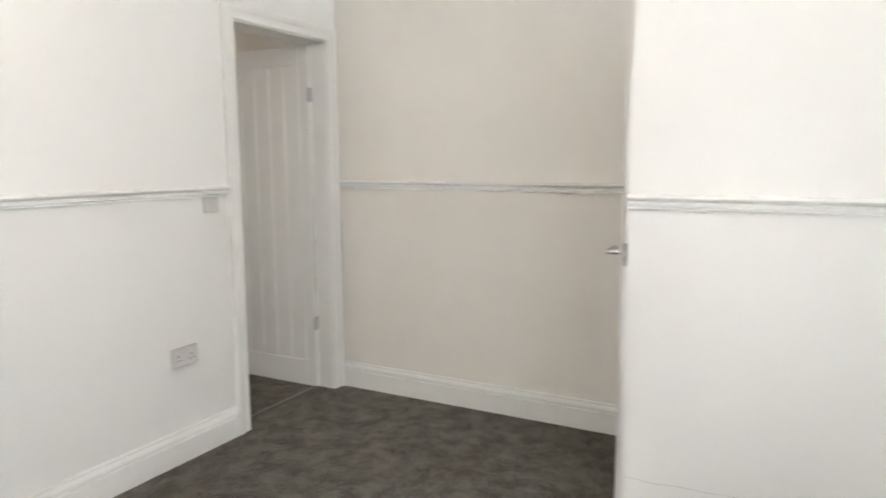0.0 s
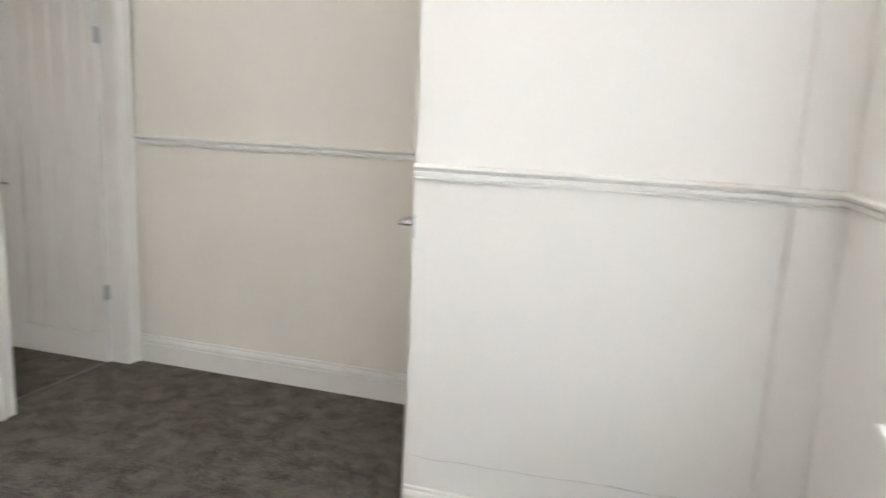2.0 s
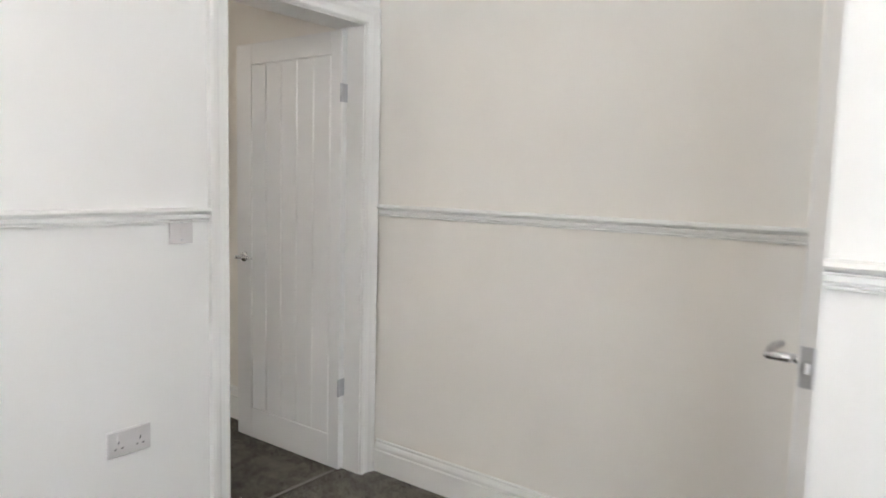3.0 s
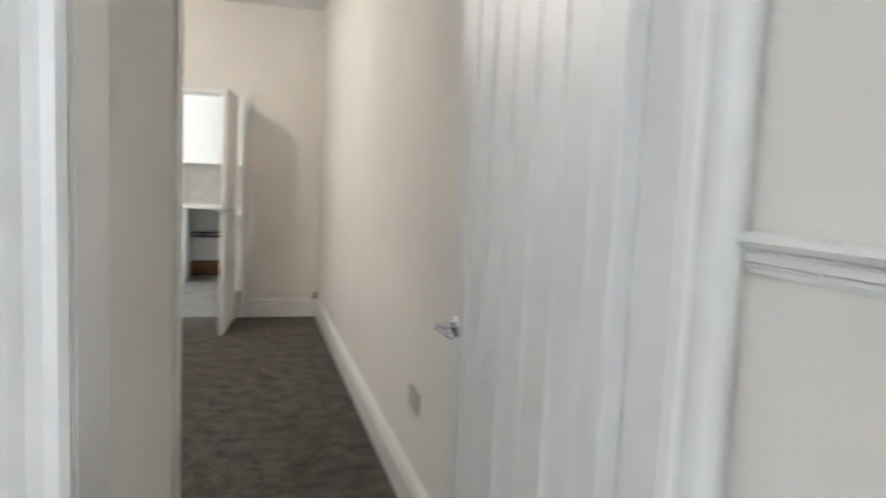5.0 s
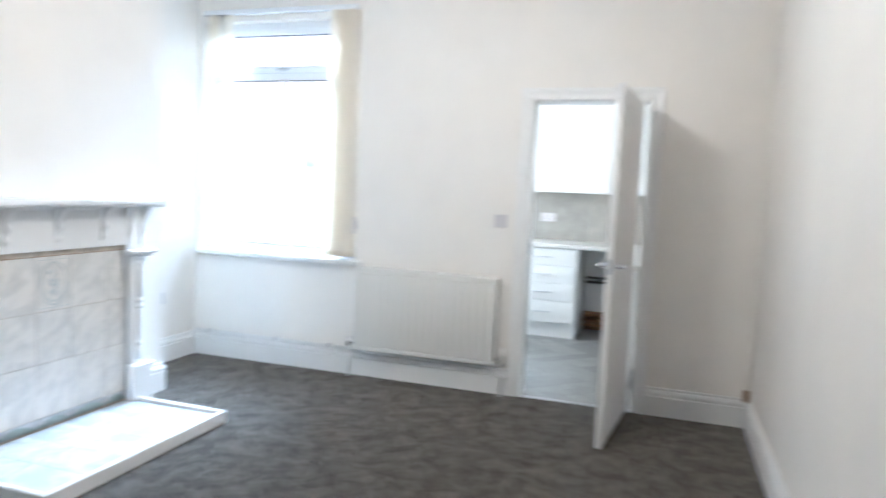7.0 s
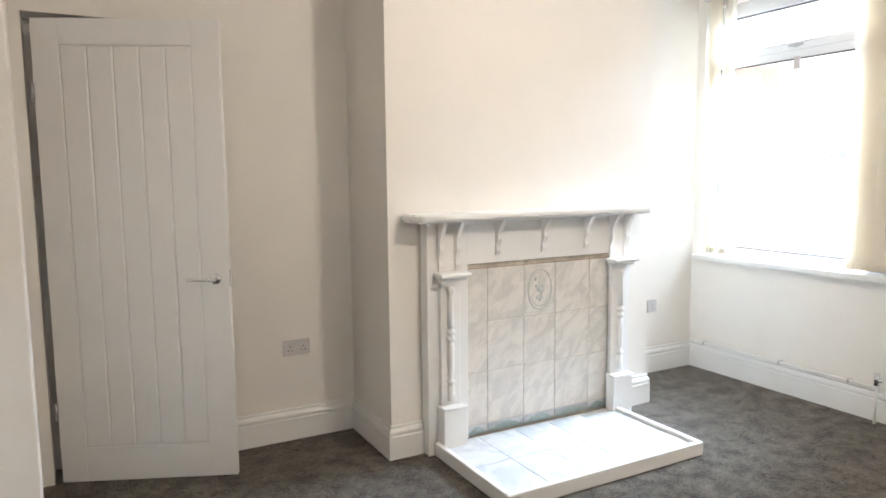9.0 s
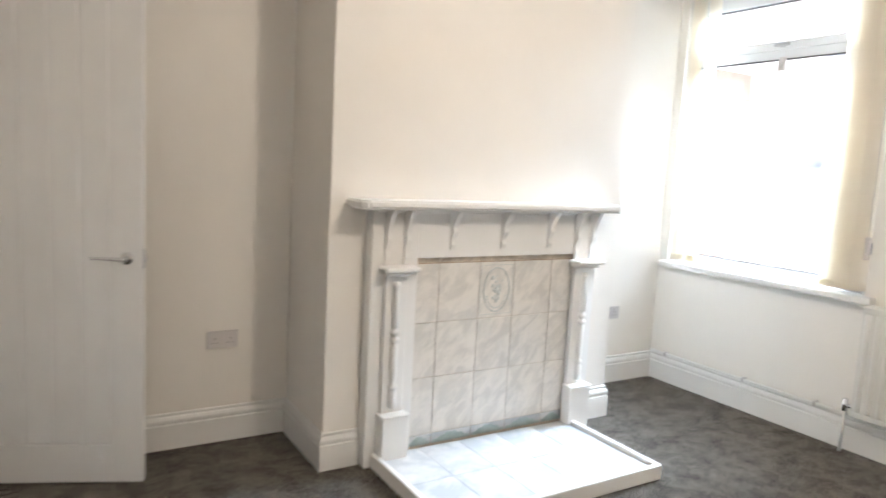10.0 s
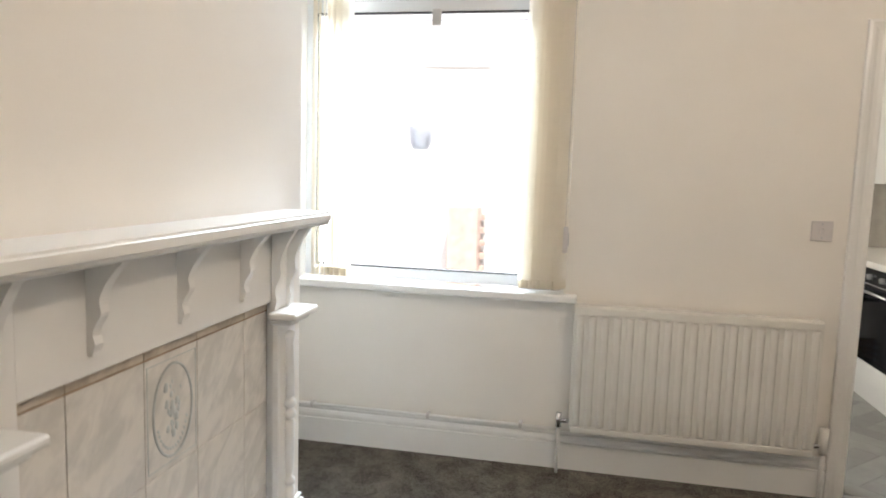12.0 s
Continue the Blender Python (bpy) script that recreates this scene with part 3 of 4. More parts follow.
# ---- radiators ----
def rib_shape(half, high, y, z0, z1):
    """A rounded pressed rib, swelling towards -y and fading out at both ends."""
    bm, rings = bmesh.new(), []
    for z, h in ((z0, 0.0), (z0 + 0.006, 0.75), (z0 + 0.014, 1.0), (z1 - 0.014, 1.0), (z1 - 0.006, 0.75), (z1, 0.0)):
        rings.append([bm.verts.new((half * u / 4, y - high * h * math.cos(u / 4 * math.pi / 2) ** 0.8, z)) for u in range(-4, 5)])
    for p, q in zip(rings, rings[1:]):
        for i in range(8):
            bm.faces.new((p[i], p[i + 1], q[i + 1], q[i]))
    return bm


def radiator(name, label, m, w, z0, z1, ribs, depth=0.10, grille=True):
    """A double-panel radiator along +x, its front at y = 0, the wall at y = +depth."""
    t = tagged(new(name), label, "radiator")
    t.matrix_basis = m
    for nm, y in (("front_panel", 0.006), ("back_panel", 0.062)):
        pn = part(nm, box(0, w, y, y + 0.012, z0, z1, 0.005, seg=2), ENAMEL, t)
        pitch = w / ribs
        if nm == "front_panel":
            part("top_band", box(0.004, w - 0.004, y - 0.006, y + 0.004, z1 - 0.034, z1 - 0.001, 0.004, seg=2), ENAMEL, pn)
            part("bottom_band", box(0.004, w - 0.004, y - 0.006, y + 0.004, z0 + 0.001, z0 + 0.028, 0.004, seg=2), ENAMEL, pn)
            me = mesh_from("rib", rib_shape(pitch * 0.33, 0.013, y + 0.001, z0 + 0.03, z1 - 0.038), ENAMEL, True)
            for k in range(ribs):
                rb = new("rib", me)
                rb.parent, rb.location = pn, (pitch * (k + 0.5), 0, 0)
    if grille:
        part("top_grille", box(0.004, w - 0.004, 0.010, 0.075, z1 - 0.004, z1 + 0.004, 0.002), ENAMEL, t)
    for x in (-0.003, w - 0.001) if grille else ():
        part("side_panel", box(x, x + 0.004, 0.008, 0.074, z0 + 0.02, z1 + 0.002, 0.001), ENAMEL, t)
    for x in (0.15, w - 0.15):
        part("bracket", box(x - 0.015, x + 0.015, 0.074, depth - 0.001, z0 + 0.06, z1 - 0.06, 0.002), ENAMEL, t)
    for x, s in ((0.0, -1), (w, 1)):
        v = part("valve", rod((x, 0.04, z0 + 0.04), (x + s * 0.05, 0.04, z0 + 0.04), 0.011, 12), CHROME, t, "chromed radiator valve", True)
        bm = rod((x + s * 0.05, 0.04, z0 + 0.01), (x + s * 0.05, 0.04, z0 + (0.075 if s < 0 else 0.12)), 0.014 if s < 0 else 0.02, 14)
        part("valve_head", bm, CHROME if s < 0 else ENAMEL, v, "", True)
        part("pipe", rod((x + s * 0.05, 0.04, 0.0), (x + s * 0.05, 0.04, z0 + 0.015), 0.0075, 10), TRIM, v, "", True)
    return t


radiator("radiator", "cream enamelled panel radiator under the back window", pose(KX + 0.105, -2.622, 0, 0, 0, 90), 1.03, 0.213, 0.80, 19, 0.105)
radiator("radiator", "cream enamelled double-panel radiator under the front window", pose(WX - 0.13, -1.87, 0, 0, 0, -90), 1.3, 0.15, 0.735, 21, 0.13, False)
pr = thing("heating_pipe", "white painted heating pipe run along the skirting", "pipe")
part("pipe_run", rod((KX + 0.03, AY + 0.03, 0.199), (KX + 0.03, -2.675, 0.197), 0.0085, 10), TRIM, pr, "", True)
for y in (-3.9, -3.3, -2.85):
    part("pipe_clip", box(KX + 0.0, KX + 0.041, y - 0.008, y + 0.008, 0.185, 0.211, 0.003), PLASTIC, pr)
vp = thing("corner_pipe", "white painted pipe casing rising in the corner", "pipe")
part("casing", box(KX - 0.002, KX + 0.024, -0.024, 0.002, 0.20, H - 0.001, 0.005, seg=3), WALL2, vp)
part("fitting", rod((KX + 0.02, -0.02, 0.165), (KX + 0.02, -0.02, 0.235), 0.017, 8), COPPER, vp, "tarnished brass pipe fitting")


# ---- sockets and switches ----
def socket(m, label, double=True):
    """A socket outlet in the x-z plane, its face towards -y."""
    w = 0.146 if double else 0.086
    t = thing("wall_socket", label, "socket", "sockets", at=m)
    part("plate", box(-w / 2, w / 2, -0.0095, 0, -0.043, 0.043, 0.003, seg=2), PLASTIC, t)
    for c in ((-0.036, 0.036) if double else (0.0,)):
        part("switch_rocker", box(c - 0.006, c + 0.006, -0.0125, -0.009, 0.012, 0.031, 0.001), PLASTIC, t)
        for dx, dz, sx, sz in ((0, 0.004, 0.002, 0.004), (-0.011, -0.016, 0.0035, 0.002), (0.011, -0.016, 0.0035, 0.002)):
            part("pin_slot", box(c + dx - sx, c + dx + sx, -0.0102, -0.009, dz - sz, dz + sz), DARK, t)
    return t


def light_switch(m, label):
    t = thing("light_switch", label, "light switch", "light switches", at=m)
    part("plate", box(-0.043, 0.043, -0.0095, 0, -0.043, 0.043, 0.003, seg=2), PLASTIC, t)
    part("rocker", box(-0.007, 0.007, -0.013, -0.009, -0.013, 0.013, 0.002), PLASTIC, t)
    for z in (-0.03, 0.03):
        part("screw", rod((0, -0.0105, z), (0, -0.009, z), 0.0035, 10), STEEL, t)
    return t


light_switch(pose(0, -0.99, 1.17, 0, 0, 90), "white plastic light switch below the dado rail")
socket(pose(0, -1.187, 0.489, 0, 0, 90), "white plastic double socket on the front room wall")
light_switch(pose(KX, -1.607, 1.18, 0, 0, 90), "white plastic light switch beside the kitchen door")
socket(pose(-2.63, AY2, 0.51, 0, 0, 180), "white plastic double socket in the alcove")
socket(pose(-1.72, 0, 0.457), "white plastic double socket on the party wall")
socket(pose(-5.2, AY, 0.482, 0, 0, 180), "white plastic single socket in the far alcove", False)

# ---- ceiling lights, unseen and assumed ----
def unseen_ceiling_light(x, y):
    t = thing("unseen_ceiling_light", "white pendant lamp holder, added out of view on the ceiling", "ceiling light", "ceiling lights")
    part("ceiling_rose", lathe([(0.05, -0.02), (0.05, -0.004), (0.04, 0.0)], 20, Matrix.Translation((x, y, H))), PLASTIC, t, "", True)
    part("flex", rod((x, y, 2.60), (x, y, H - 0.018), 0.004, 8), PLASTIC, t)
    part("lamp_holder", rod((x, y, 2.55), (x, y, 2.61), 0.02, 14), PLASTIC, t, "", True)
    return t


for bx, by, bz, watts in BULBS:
    unseen_ceiling_light(bx, by)

# ---- fire surround, tiles and hearth ----
def corbel(parent, x, z0, z1, out, y0, wide=0.022):
    """A scroll bracket seen from its side: deep at the top, waisted, with a small drop at the foot."""
    bm = bmesh.new()
    n, pts = 24, []
    for k in range(n + 1):
        u = k / n
        d = 0.13 + 0.87 * (1 - u) ** 2.7 + 0.17 * math.exp(-((u - 0.56) / 0.11) ** 2) + 0.09 * math.exp(-((u - 0.88) / 0.07) ** 2)
        pts.append((y0 + out * d, z1 - (z1 - z0) * u))
    pts = [(y0, z1)] + pts + [(y0, z0)]
    sides = [[bm.verts.new((x + s * wide / 2, y, z)) for y, z in pts] for s in (-1, 1)]
    bm.faces.new(sides[0])
    bm.faces.new(list(reversed(sides[1])))
    for i in range(len(pts)):
        j = (i + 1) % len(pts)
        bm.faces.new((sides[0][i], sides[0][j], sides[1][j], sides[1][i]))
    return part("corbel", bm, TRIM, parent)


FS = thing("fire_surround", "white gloss-painted wooden fire surround with carved corbels", "fireplace")
L0, L1, R0, R1 = -3.13, -3.365, -4.335, -4.475
FY = -3.522
part("pilaster_board", box(L1, L0, BY, FY, 0, 1.196, 0.003), TRIM, FS)
part("pilaster_board", box(R1, R0, BY, FY, 0, 1.196, 0.003), TRIM, FS)
part("frieze", box(R0, L1, BY + 0.004, FY - 0.004, 0.972, 1.196, 0.002), TRIM, FS)
for a, b in ((-3.318, -3.182), (-4.445, -4.30)):
    c = (a + b) / 2
    s = 1 if c > -3.6 else -1
    part("plinth_block", box(min(a, b), max(a, b), FY, -3.452, 0.0, 0.25, 0.004), TRIM, FS)
    part("plinth_cap", box(min(a, b) - 0.004, max(a, b) + 0.004, FY, -3.445, 0.25, 0.262, 0.004), TRIM, FS)
    part("shaft", box(min(a, b) + 0.012, max(a, b) - 0.012, FY, -3.499, 0.262, 0.91, 0.003), TRIM, FS)
    part("cap_shelf", box(min(a, b) - 0.018, max(a, b) + 0.018, FY, -3.432, 0.925, 0.945, 0.005), TRIM, FS)
    part("cap_moulding", box(min(a, b) - 0.006, max(a, b) + 0.006, FY, -3.455, 0.905, 0.925, 0.006), TRIM, FS)
    prof = [(0.004, 0), (0.019, 0.002), (0.019, 0.08), (0.010, 0.085), (0.020, 0.092), (0.022, 0.10), (0.020, 0.108), (0.010, 0.115), (0.016, 0.14), (0.0185, 0.24), (0.0165, 0.30),
            (0.009, 0.305), (0.020, 0.312), (0.024, 0.322), (0.020, 0.332), (0.009, 0.34), (0.020, 0.347), (0.024, 0.357), (0.020, 0.367), (0.009, 0.374), (0.017, 0.38), (0.0175, 0.5), (0.012, 0.555), (0.019, 0.565), (0.019, 0.585), (0.004, 0.59)]
    part("turned_column", lathe(prof, 16, Matrix.Translation((c + s * 0.004, -3.493, 0.285))), TRIM, FS, "turned half column", True)
    for x in (min(a, b) + 0.02, max(a, b) - 0.02):
        corbel(FS, x, 0.947, 1.195, 0.075, FY)
for x in (-3.545, -3.84, -4.135):
    corbel(FS, x, 1.01, 1.195, 0.08, FY - 0.004, 0.024)
part("bed_mould", box(R1 + 0.01, L0 - 0.01, BY, FY + 0.012, 1.181, 1.1975, 0.004), TRIM, FS)
plan = [(-4.56, BY), (-3.03, BY), (-3.03, -3.452), (-3.062, -3.415), (-4.528, -3.415), (-4.56, -3.452)]
bm = bmesh.new()
low, top = [[bm.verts.new((x, y, z)) for x, y in plan] for z in (1.205, 1.24)]
bm.faces.new(list(reversed(low)))
bm.faces.new(top)
for i in range(6):
    bm.faces.new((low[i], low[(i + 1) % 6], top[(i + 1) % 6], top[i]))
bmesh.ops.bevel(bm, geom=[e for e in bm.edges if min(v.co.y for v in e.verts) > BY + 0.001 or abs(e.verts[0].co.z - e.verts[1].co.z) < 0.001], offset=0.008, segments=3, affect="EDGES")
part("mantel_shelf", bm, TRIM, FS, "white mantel shelf with a moulded edge")
part("shelf_under_mould", box(-4.545, -3.045, BY, -3.431, 1.1975, 1.206, 0.003), TRIM, FS)

TY = -3.548
TP = thing("fireplace_tiles", "grey marbled ceramic tiles closing the fireplace opening", "tiles", kind="structure")
part("grout_bed", box(R0, L1, BY + 0.003, TY - 0.004, 0.0, 0.972), GROUT, TP)
cols = [-3.365, -3.499, -3.733, -3.945, -4.188, -4.335]
rows = [0.103, 0.388, 0.657, 0.942]
for i in range(5):
    for j in range(3):
        part("tile", box(cols[i + 1] + 0.0015, cols[i] - 0.0015, TY - 0.006, TY, rows[j] + 0.0015, rows[j + 1] - 0.0015, 0.0012), TILE, TP)
    part("border_tile", box(cols[i + 1] + 0.002, cols[i] - 0.002, TY - 0.006, TY, 0.05, rows[0] - 0.002, 0.0012), HEARTHTILE, TP)
    xa, xb = cols[i] - 0.006, cols[i + 1] + 0.006
    n = 18
    tops = [(xa + (xb - xa) * k / n, 0.062 + 0.032 * (math.sin(math.pi * k / n) ** 1.4) + 0.004 * math.sin(k * 1.9)) for k in range(n + 1)]
    bm = bmesh.new()
    for (x0, za), (x1, zb) in zip(tops, tops[1:]):
        v = [[bm.verts.new((x, y, z)) for x, z in ((x0, 0.053), (x1, 0.053), (x1, zb), (x0, za))] for y in (TY - 0.001, TY + 0.001)]
        bm.faces.new(v[1])
        bm.faces.new((v[0][3], v[0][2], v[1][2], v[1][3]))
    bmesh.ops.remove_doubles(bm, verts=bm.verts[:], dist=0.0001)
    part("border_wave", bm, BORDER, TP, "blue-green glazed wave motif")
rr = random.Random(9)
for i in range(5):
    part("cut_tile", box(cols[i + 1] + 0.0015, cols[i] - 0.0015, TY - 0.006, TY, rows[3] + 0.003, 0.972, 0.0012), OLDTILE, TP, "narrow brown-stained cut tile along the top")
    part("stained_joint", box(cols[i + 1] + 0.0005, cols[i] - 0.0005, TY - 0.0035, TY - 0.0006, rows[3] - 0.0013, rows[3] + 0.0028), RUST, TP, "brown-stained grout joint")
# ragged filler under the frieze
for x, w in ((-3.44, 0.03), (-3.51, 0.045), (-3.68, 0.06), (-4.08, 0.04), (-4.22, 0.07)):
    bm = bmesh.new()
    for k in range(6):
        bmesh.ops.create_icosphere(bm, subdivisions=1, radius=rr.uniform(0.004, 0.008), matrix=Matrix.Translation((x + w * (k / 5 - 0.5), TY + 0.001, 0.971 + rr.uniform(-0.003, 0.002))) @ Matrix.Diagonal((1.6, 0.6, 0.8, 1)))
    part("filler", bm, STAIN, TP, "ragged pale filler", True)
# oval relief on the middle tile
mx, mz = (cols[2] + cols[3]) / 2, (rows[2] + rows[3]) / 2
bm = bmesh.new()
for k in range(36):
    a, b = 2 * math.pi * k / 36, 2 * math.pi * (k + 1) / 36
    rod((mx + 0.078 * math.cos(a), TY + 0.001, mz + 0.112 * math.sin(a)), (mx + 0.078 * math.cos(b), TY + 0.001, mz + 0.112 * math.sin(b)), 0.0032, 6, bm)
part("medallion_rim", bm, MEDAL, TP, "grey oval rim")
bm = bmesh.new()
for k in range(46):
    a = rr.uniform(0, 6.28)
    r = rr.random() ** 0.6
    x, z = mx + 0.034 * r * math.cos(a) + 0.012 * math.sin(k), mz + 0.07 * r * math.sin(a)
    bmesh.ops.create_icosphere(bm, subdivisions=1, radius=rr.uniform(0.006, 0.014), matrix=Matrix.Translation((x, TY - 0.003, z)) @ Matrix.Diagonal((1, 0.45, 1.3, 1)))
part("medallion_relief", bm, MEDAL, TP, "worn floral relief", True)
bm = bmesh.new()
for k in range(15):
    a = math.pi * (1.12 + 0.76 * k / 14)
    bmesh.ops.create_icosphere(bm, subdivisions=1, radius=0.011, matrix=Matrix.Translation((mx + 0.062 * math.cos(a), TY - 0.004, mz + 0.094 * math.sin(a))) @ Matrix.Diagonal((1.2, 0.5, 0.8, 1)))
part("medallion_garland", bm, MEDAL, TP, "", True)
fr = [(mx - 0.098, mz - 0.126, mx + 0.098, mz - 0.1235), (mx - 0.098, mz + 0.1235, mx + 0.098, mz + 0.126)]
for x0, z0, x1, z1 in fr + [(mx - 0.098, mz - 0.1235, mx - 0.0955, mz + 0.1235), (mx + 0.0955, mz - 0.1235, mx + 0.098, mz + 0.1235)]:
    part("tile_border_line", box(x0, x1, TY - 0.001, TY + 0.001, z0, z1), MEDAL, TP)

HX0, HX1, HY0, HY1 = -4.348, -3.162, FY + 0.004, -2.848
HE = thing("hearth", "raised hearth of pale marbled tiles in a white wooden kerb", "hearth")
part("base", box(HX0 + 0.02, HX1 - 0.02, HY0, HY1 - 0.02, 0.0, 0.046), GROUT, HE)
part("kerb", box(HX0, HX1, HY1 - 0.028, HY1, 0.0, 0.072, 0.004), TRIM, HE)
part("kerb", box(HX1 - 0.028, HX1, HY0, HY1 - 0.028, 0.0, 0.072, 0.004), TRIM, HE)
part("kerb", box(HX0, HX0 + 0.028, HY0, HY1 - 0.028, 0.0, 0.072, 0.004), TRIM, HE)
w, d = (HX1 - HX0 - 0.056) / 5, (HY1 - 0.028 - HY0) / 2
for i in range(5):
    for j in range(2):
        x0, y0 = HX0 + 0.028 + w * i, HY0 + d * j
        part("tile", box(x0 + 0.001, x0 + w - 0.001, y0 + 0.001, y0 + d - 0.001, 0.046, 0.053, 0.001), HEARTHTILE, HE)

# ---- hairline crack and scuffs on the partition ----
def crack(name, pts, wide, label):
    bm = bmesh.new()
    for (x0, z0), (x1, z1) in zip(pts, pts[1:]):
        v = [bm.verts.new((x, PY - 0.0012, z)) for x, z in ((x0, z0 - wide), (x1, z1 - wide), (x1, z1 + wide), (x0, z0 + wide))]
        bm.faces.new(v)
    bmesh.ops.solidify(bm, geom=bm.faces[:], thickness=0.0011)
    return structure(name, bm, CRACKM, label, "crack")


JOINTM = mat("pale_open_joint", (0.66, 0.62, 0.57), 0.9, vary=0.2, scale=40)
CRACKM = mat("dark_plaster_crack", (0.60, 0.56, 0.52), 0.9, vary=0.3, scale=40)
rc = random.Random(2)
pts, z = [], 0.258
for k in range(26):
    pts.append((PX + 0.012 + 0.0385 * k, z + rc.uniform(-0.003, 0.003)))
    z += 0.0012
crack("trim_crack", pts, 0.0006, "hairline crack in the plaster above the skirting")
crack("trim_crack_wide", [(2.60 + 0.03 * k, 0.283 + rc.uniform(-0.003, 0.003)) for k in range(5)], 0.0012, "wider open stretch of the plaster crack")
bm = bmesh.new()
for k in range(12):
    z0 = 0.2 + 0.09 * k
    if 1.15 < z0 < 1.26:
        continue
    box(3.0178 + rc.uniform(-0.0006, 0.0006), 3.0192, PY - 0.0016, PY + 0.001, z0, z0 + rc.uniform(0.03, 0.08), 0, bm)
structure("trim_joint", bm, JOINTM, "open joint beside the boxed-in corner", "crack")

# ---- kitchen ----
KF = tagged(new("floor_kitchen"), "grey oak-look vinyl planks laid in herringbone", "floor", "", "structure")
part("vinyl_base", box(-8.25, KX - 0.03, -2.75, 0, -0.012, -0.003), VINYL, KF)


def base_unit(m, w, label, drawers=0, legs=True):
    """A base unit: body, plinth, fronts and bar handles; its front faces -y, its left side at x = 0."""
    t = thing("base_unit", label, "kitchen unit", "kitchen units", at=m)
    part("body", box(0, w, 0.02, 0.56, 0.15, 0.868), UNIT, t)
    part("plinth", box(0, w, 0.05, 0.066, 0, 0.15), UNIT, t)
    edges = [0.152, 0.36, 0.53, 0.70, 0.866] if drawers else [0.152, 0.866]
    for a, b in zip(edges, edges[1:]):
        f = part("drawer_front" if drawers else "door", box(0.002, w - 0.002, 0.0, 0.019, a + 0.002, b - 0.002, 0.002), UNIT, t)
        part("panel", box(0.055, w - 0.055, -0.0015, 0.002, a + 0.05, b - 0.05, 0.001), UNIT, f)
        zc = (a + b) / 2 if drawers else b - 0.08
        part("handle", rod((w / 2 - min(0.08, w / 4), -0.025, zc), (w / 2 + min(0.08, w / 4), -0.025, zc), 0.005, 8), STEEL, f, "steel bar handle", True)
    return t


base_unit(pose(-7.60, -1.945, 0, 0, 0, 90), 0.6, "white four-drawer base unit under the worktop", 4)
ep = thing("end_panel", "white end panel beside the drawer unit", "panel")
part("panel_board", box(-8.2, -7.6, -1.343, -1.325, 0, 0.868, 0.001), UNIT, ep)
wt = thing("worktop", "pale square-edged kitchen worktop", "worktop")
part("top", box(-8.25, -7.575, -2.6, 0.0, 0.87, 0.91, 0.004), WORKTOP, wt)
wt2 = thing("worktop", "pale square-edged kitchen worktop over the oven", "worktop")
part("top", box(-7.573, -5.95, -0.825, 0.0, 0.87, 0.91, 0.004), WORKTOP, wt2)
base_unit(pose(-7.598, -0.80, 0), 0.262, "narrow white base unit beside the oven")
base_unit(pose(-6.725, -0.80, 0), 0.6, "white base unit beside the oven")
ov = thing("built_in_oven", "black glass built-in oven under the worktop", "oven")
part("housing", box(-7.335, -6.729, -0.78, -0.22, 0.15, 0.868), UNIT, ov)
part("plinth", box(-7.335, -6.729, -0.75, -0.734, 0, 0.15), UNIT, ov)
part("control_panel", box(-7.327, -6.737, -0.802, -0.78, 0.765, 0.86, 0.003), OVENGLASS, ov)
od = part("oven_door", box(-7.327, -6.737, -0.802, -0.78, 0.27, 0.755, 0.003), OVENGLASS, ov)
part("handle", rod((-7.277, -0.84, 0.72), (-6.787, -0.84, 0.72), 0.009, 10), STEEL, od, "steel oven handle", True)
for x in (-7.227, -7.127, -6.937, -6.837):
    part("knob", rod((x, -0.802, 0.81), (x, -0.825, 0.81), 0.018, 14), STEEL, ov, "", True)
part("lower_panel", box(-7.327, -6.737, -0.80, -0.78, 0.155, 0.265, 0.002), UNIT, ov)
for k in range(4):
    sp = thing("splashback_panel", "grey stone-effect splashback panel above the worktop", "splashback", "splashback panels")
    part("panel", box(-8.249, -8.238, -2.6 + 0.65 * k + 0.001, -2.6 + 0.65 * (k + 1) - 0.001, 0.91, 1.40, 0.001), SPLASH, sp)
for y0, y1 in ((-2.6, -1.99), (-1.988, -1.022), (-1.02, -0.412)):
    wu = thing("wall_unit", "white wall unit with a plain door", "kitchen unit", "wall units")
    part("body", box(-8.249, -7.96, y0, y1, 1.402, 2.30), UNIT, wu)
    part("door", box(-7.96, -7.94, y0 + 0.001, y1 - 0.001, 1.402, 2.298, 0.002), UNIT, wu)
socket(pose(-8.238, -1.73, 1.14, 0, 0, 90), "white plastic double socket on the splashback")
pp = thing("plumbing", "black capped pipes on the wall under the worktop", "pipes")
part("pipe", rod((-8.2, -1.3, 0.50), (-8.2, -0.8, 0.50), 0.014, 10), DARK, pp, "", True)
part("pipe", rod((-8.2, -1.3, 0.545), (-8.2, -0.8, 0.545), 0.012, 10), DARK, pp, "", True)
part("tap", rod((-8.2, -1.16, 0.52), (-8.1, -1.16, 0.52), 0.016, 10), DARK, pp, "", True)
lp = thing("floor_pipes", "dull copper pipes along the wall at the floor", "pipes")
for z in (0.05, 0.10, 0.15):
    part("pipe", rod((-8.21, -1.32, z), (-8.21, -0.6, z), 0.012, 10), COPPER, lp, "", True)
bk = thing("wooden_block", "brown wooden block behind the low pipes", "block")
part("block", box(-8.247, -8.225, -1.31, -0.62, 0.0, 0.19, 0.003), mat("brown_wood", (0.22, 0.12, 0.06), 0.7, vary=0.2, scale=12), bk)

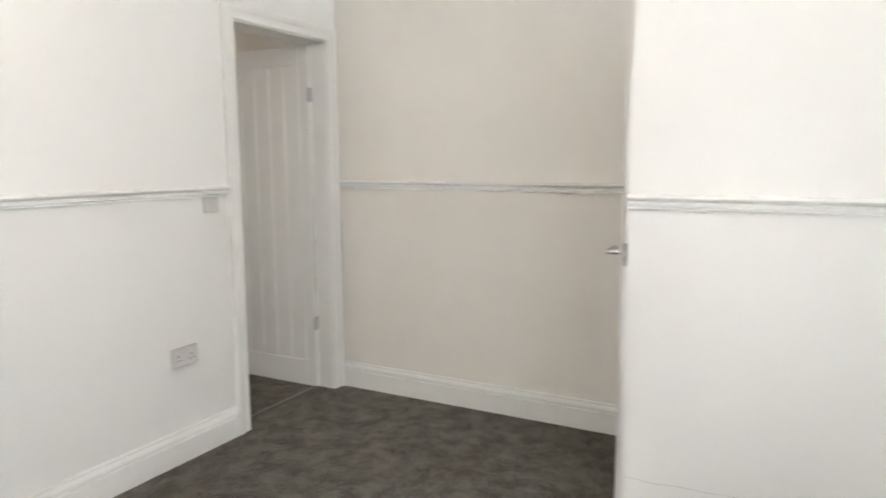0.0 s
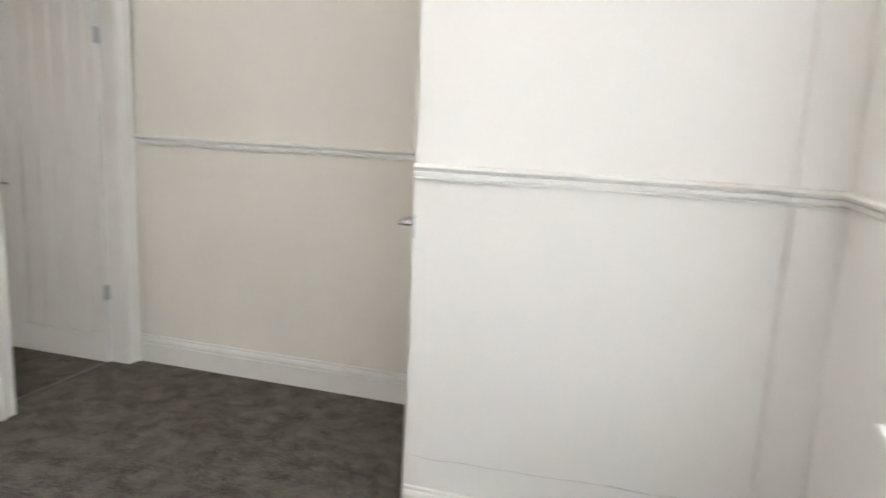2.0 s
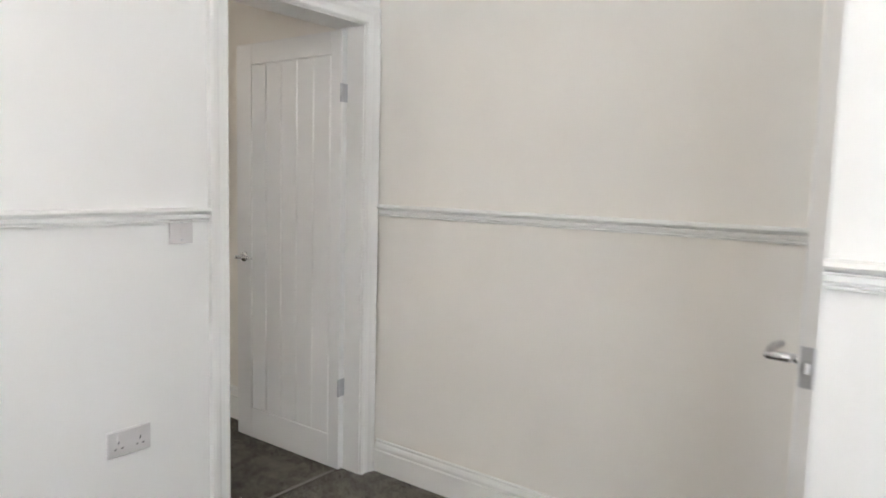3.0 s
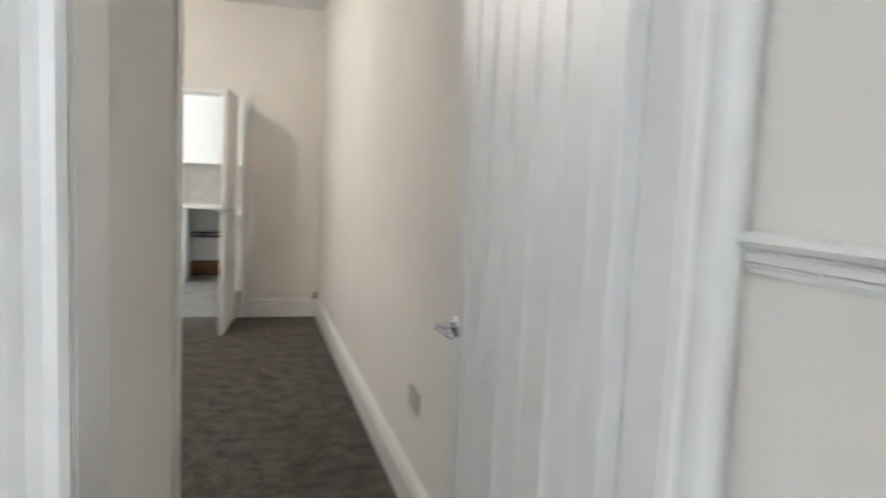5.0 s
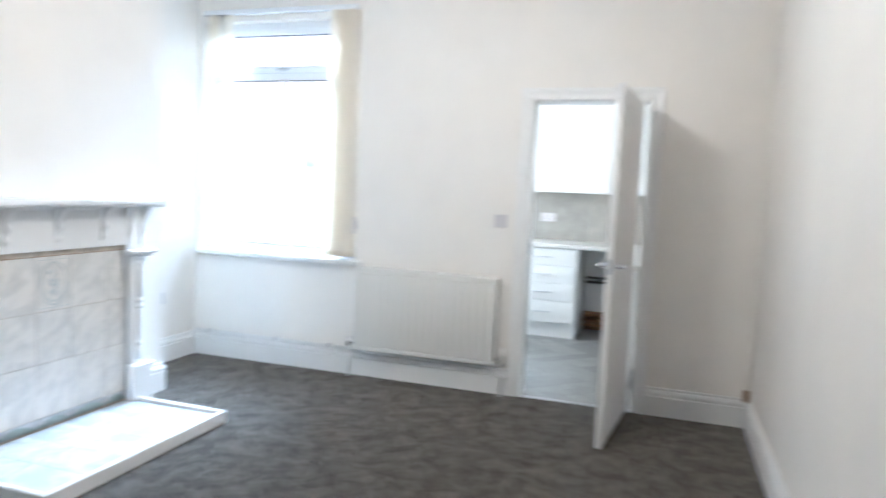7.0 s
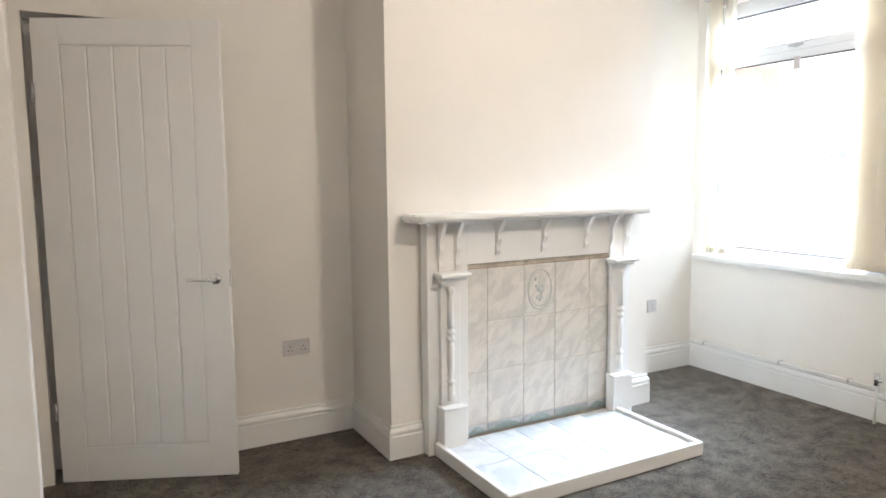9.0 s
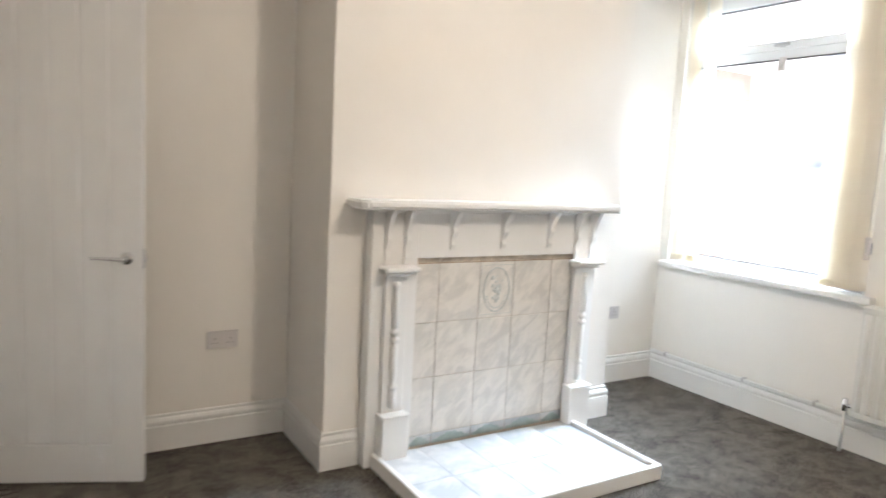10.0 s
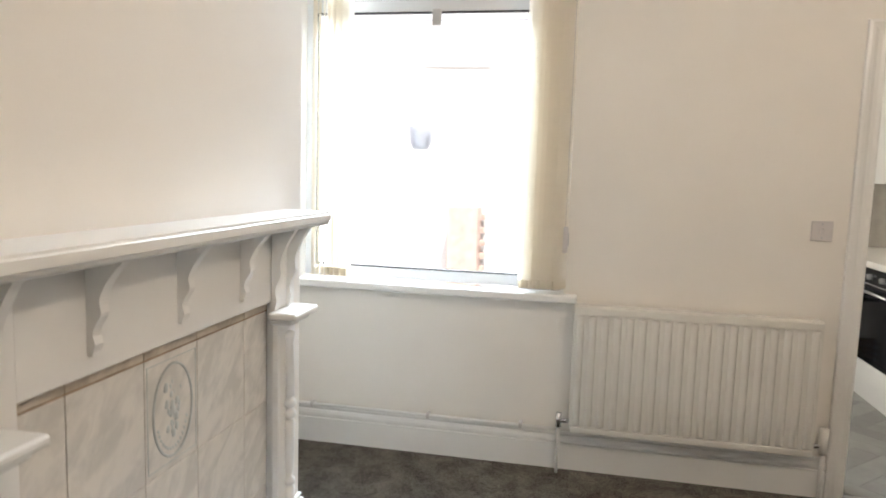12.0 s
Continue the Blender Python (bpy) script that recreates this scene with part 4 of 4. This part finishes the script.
# ---- the yard behind the house ----
structure("ground", box(-300, 300, -300, 300, -0.5, -0.21), PAVING, "grey concrete yard and ground beyond", "ground")
structure("yard_wall_west", wall_mesh((-10.6, -8.0), (-10.6, 2.0), 0.22, 2.5, z0=-0.21), RENDERED, "pale rendered yard wall", "yard wall")
structure("yard_wall_south", wall_mesh((-10.6, -7.0), (-5.9, -7.0), 0.22, 2.9, z0=-0.21), BRICK, "pale red brick yard wall", "yard wall")
# house added to cover blue sky; white panes and sills paint in glare
nh = thing("backdrop_house", "pale rendered house added beyond the yard wall to hide the blue sky", "house")
part("wall", wall_mesh((-15.0, -14), (-15.0, 6), -4.0, 6.2, [(8.5, 9.6, 0.7, 2.2), (8.5, 9.6, 3.4, 4.8), (12.5, 13.6, 3.4, 4.8)], z0=-0.21), RENDERED, nh)
for y, z in ((-4.95, 0.7), (-4.95, 3.4), (-0.95, 3.4)):
    wd = part("window", box(-15.12, -15.08, y - 0.55, y + 0.55, z, z + (1.5 if z < 1 else 1.4)), UPVC, nh)
    part("sill", box(-15.06, -14.985, y - 0.62, y + 0.62, z - 0.08, z), UPVC, wd)
rf = bmesh.new()
v = [rf.verts.new(c) for c in ((-14.8, -14.2, 6.1), (-14.8, 6.2, 6.1), (-17, 6.2, 7.9), (-17, -14.2, 7.9), (-14.8, -14.2, 6.3), (-14.8, 6.2, 6.3), (-17, 6.2, 8.1), (-17, -14.2, 8.1))]
for q in ((0, 1, 2, 3), (4, 5, 6, 7), (0, 1, 5, 4), (1, 2, 6, 5), (2, 3, 7, 6), (3, 0, 4, 7)):
    rf.faces.new([v[k] for k in q])
part("roof", rf, POT, nh)
wb = thing("hanging_planter", "grey planter hung on a thin bracket outside the window", "planter")
part("pot", lathe([(0.045, 1.52), (0.066, 1.56), (0.075, 1.66), (0.07, 1.665), (0.06, 1.65)], 20, Matrix.Translation((-6.6, -3.62, 0))), POT, wb, "", True)
part("bracket", rod((-6.6, -2.9, 2.3), (-6.6, -3.63, 2.3), 0.005, 8), POT, wb)
for dx in (-0.06, 0.06):
    part("chain", rod((-6.6 + dx, -3.62, 1.66), (-6.6, -3.62, 2.3), 0.002, 6), POT, wb)
bp = thing("brick_pier", "red brick pier standing before the yard wall", "pier")
part("mortar", box(-10.34, -10.0, -4.09, -3.75, -0.21, 1.0), BRICK, bp)
bme = bpy.data.meshes.new("brick")
bb = box(-0.106, 0.106, -0.05, 0.05, -0.0315, 0.0315, 0.004)
bb.to_mesh(bme)
bb.free()
bme.materials.append(BRICK)
for r in range(16):
    z = -0.17 + 0.075 * r
    for s, (cx, cy, rz) in enumerate(((-10.055, -3.98, 90), (-10.12, -3.805, 0), (-10.285, -3.86, 90), (-10.22, -4.035, 0))):
        ob = new("brick", bme)
        ob.parent = bp
        ob.matrix_basis = pose(cx + (0.0 if rz else (0.0 if r % 2 else -0.03)), cy + ((0.0 if r % 2 else 0.055) if rz else 0), z, 0, 0, rz)

# ---- herringbone planks of the kitchen floor ----
PL, PW = 0.6, 0.12
xa, xb, ya, yb = -7.68, KX - 0.03, -2.3, -0.55
turn = pose(0, 0, 0, 0, 0, 45)
seen = 0
for i in range(-14, 15):
    for j in range(-16, 17):
        for kind in (0, 1):
            a = Vector((i * PW + j * PL, i * PW - j * PL, 0))
            if kind == 0:
                b0 = (a.x, a.x + PL, a.y, a.y + PW)
            else:
                b0 = (a.x + PL, a.x + PL + PW, a.y + PW - PL, a.y + PW)
            c = turn @ Vector(((b0[0] + b0[1]) / 2, (b0[2] + b0[3]) / 2, 0)) + Vector((-6.6, -1.3, 0))
            if not (xa - 0.35 < c.x < xb + 0.35 and ya - 0.35 < c.y < yb + 0.35):
                continue
            bm = box(b0[0] + 0.0008, b0[1] - 0.0008, b0[2] + 0.0008, b0[3] - 0.0008, -0.003, 0.001, 0.0006)
            bmesh.ops.transform(bm, matrix=Matrix.Translation((-6.6, -1.3, 0)) @ turn, verts=bm.verts[:])
            for co, no in (((xa, 0, 0), (-1, 0, 0)), ((xb, 0, 0), (1, 0, 0)), ((0, ya, 0), (0, -1, 0)), ((0, yb, 0), (0, 1, 0))):
                bmesh.ops.bisect_plane(bm, geom=bm.verts[:] + bm.edges[:] + bm.faces[:], plane_co=co, plane_no=no, clear_outer=True)
            if len(bm.faces) < 3 or seen > 290:
                bm.free()
                continue
            seen += 1
            part("plank", bm, VINYL, KF)
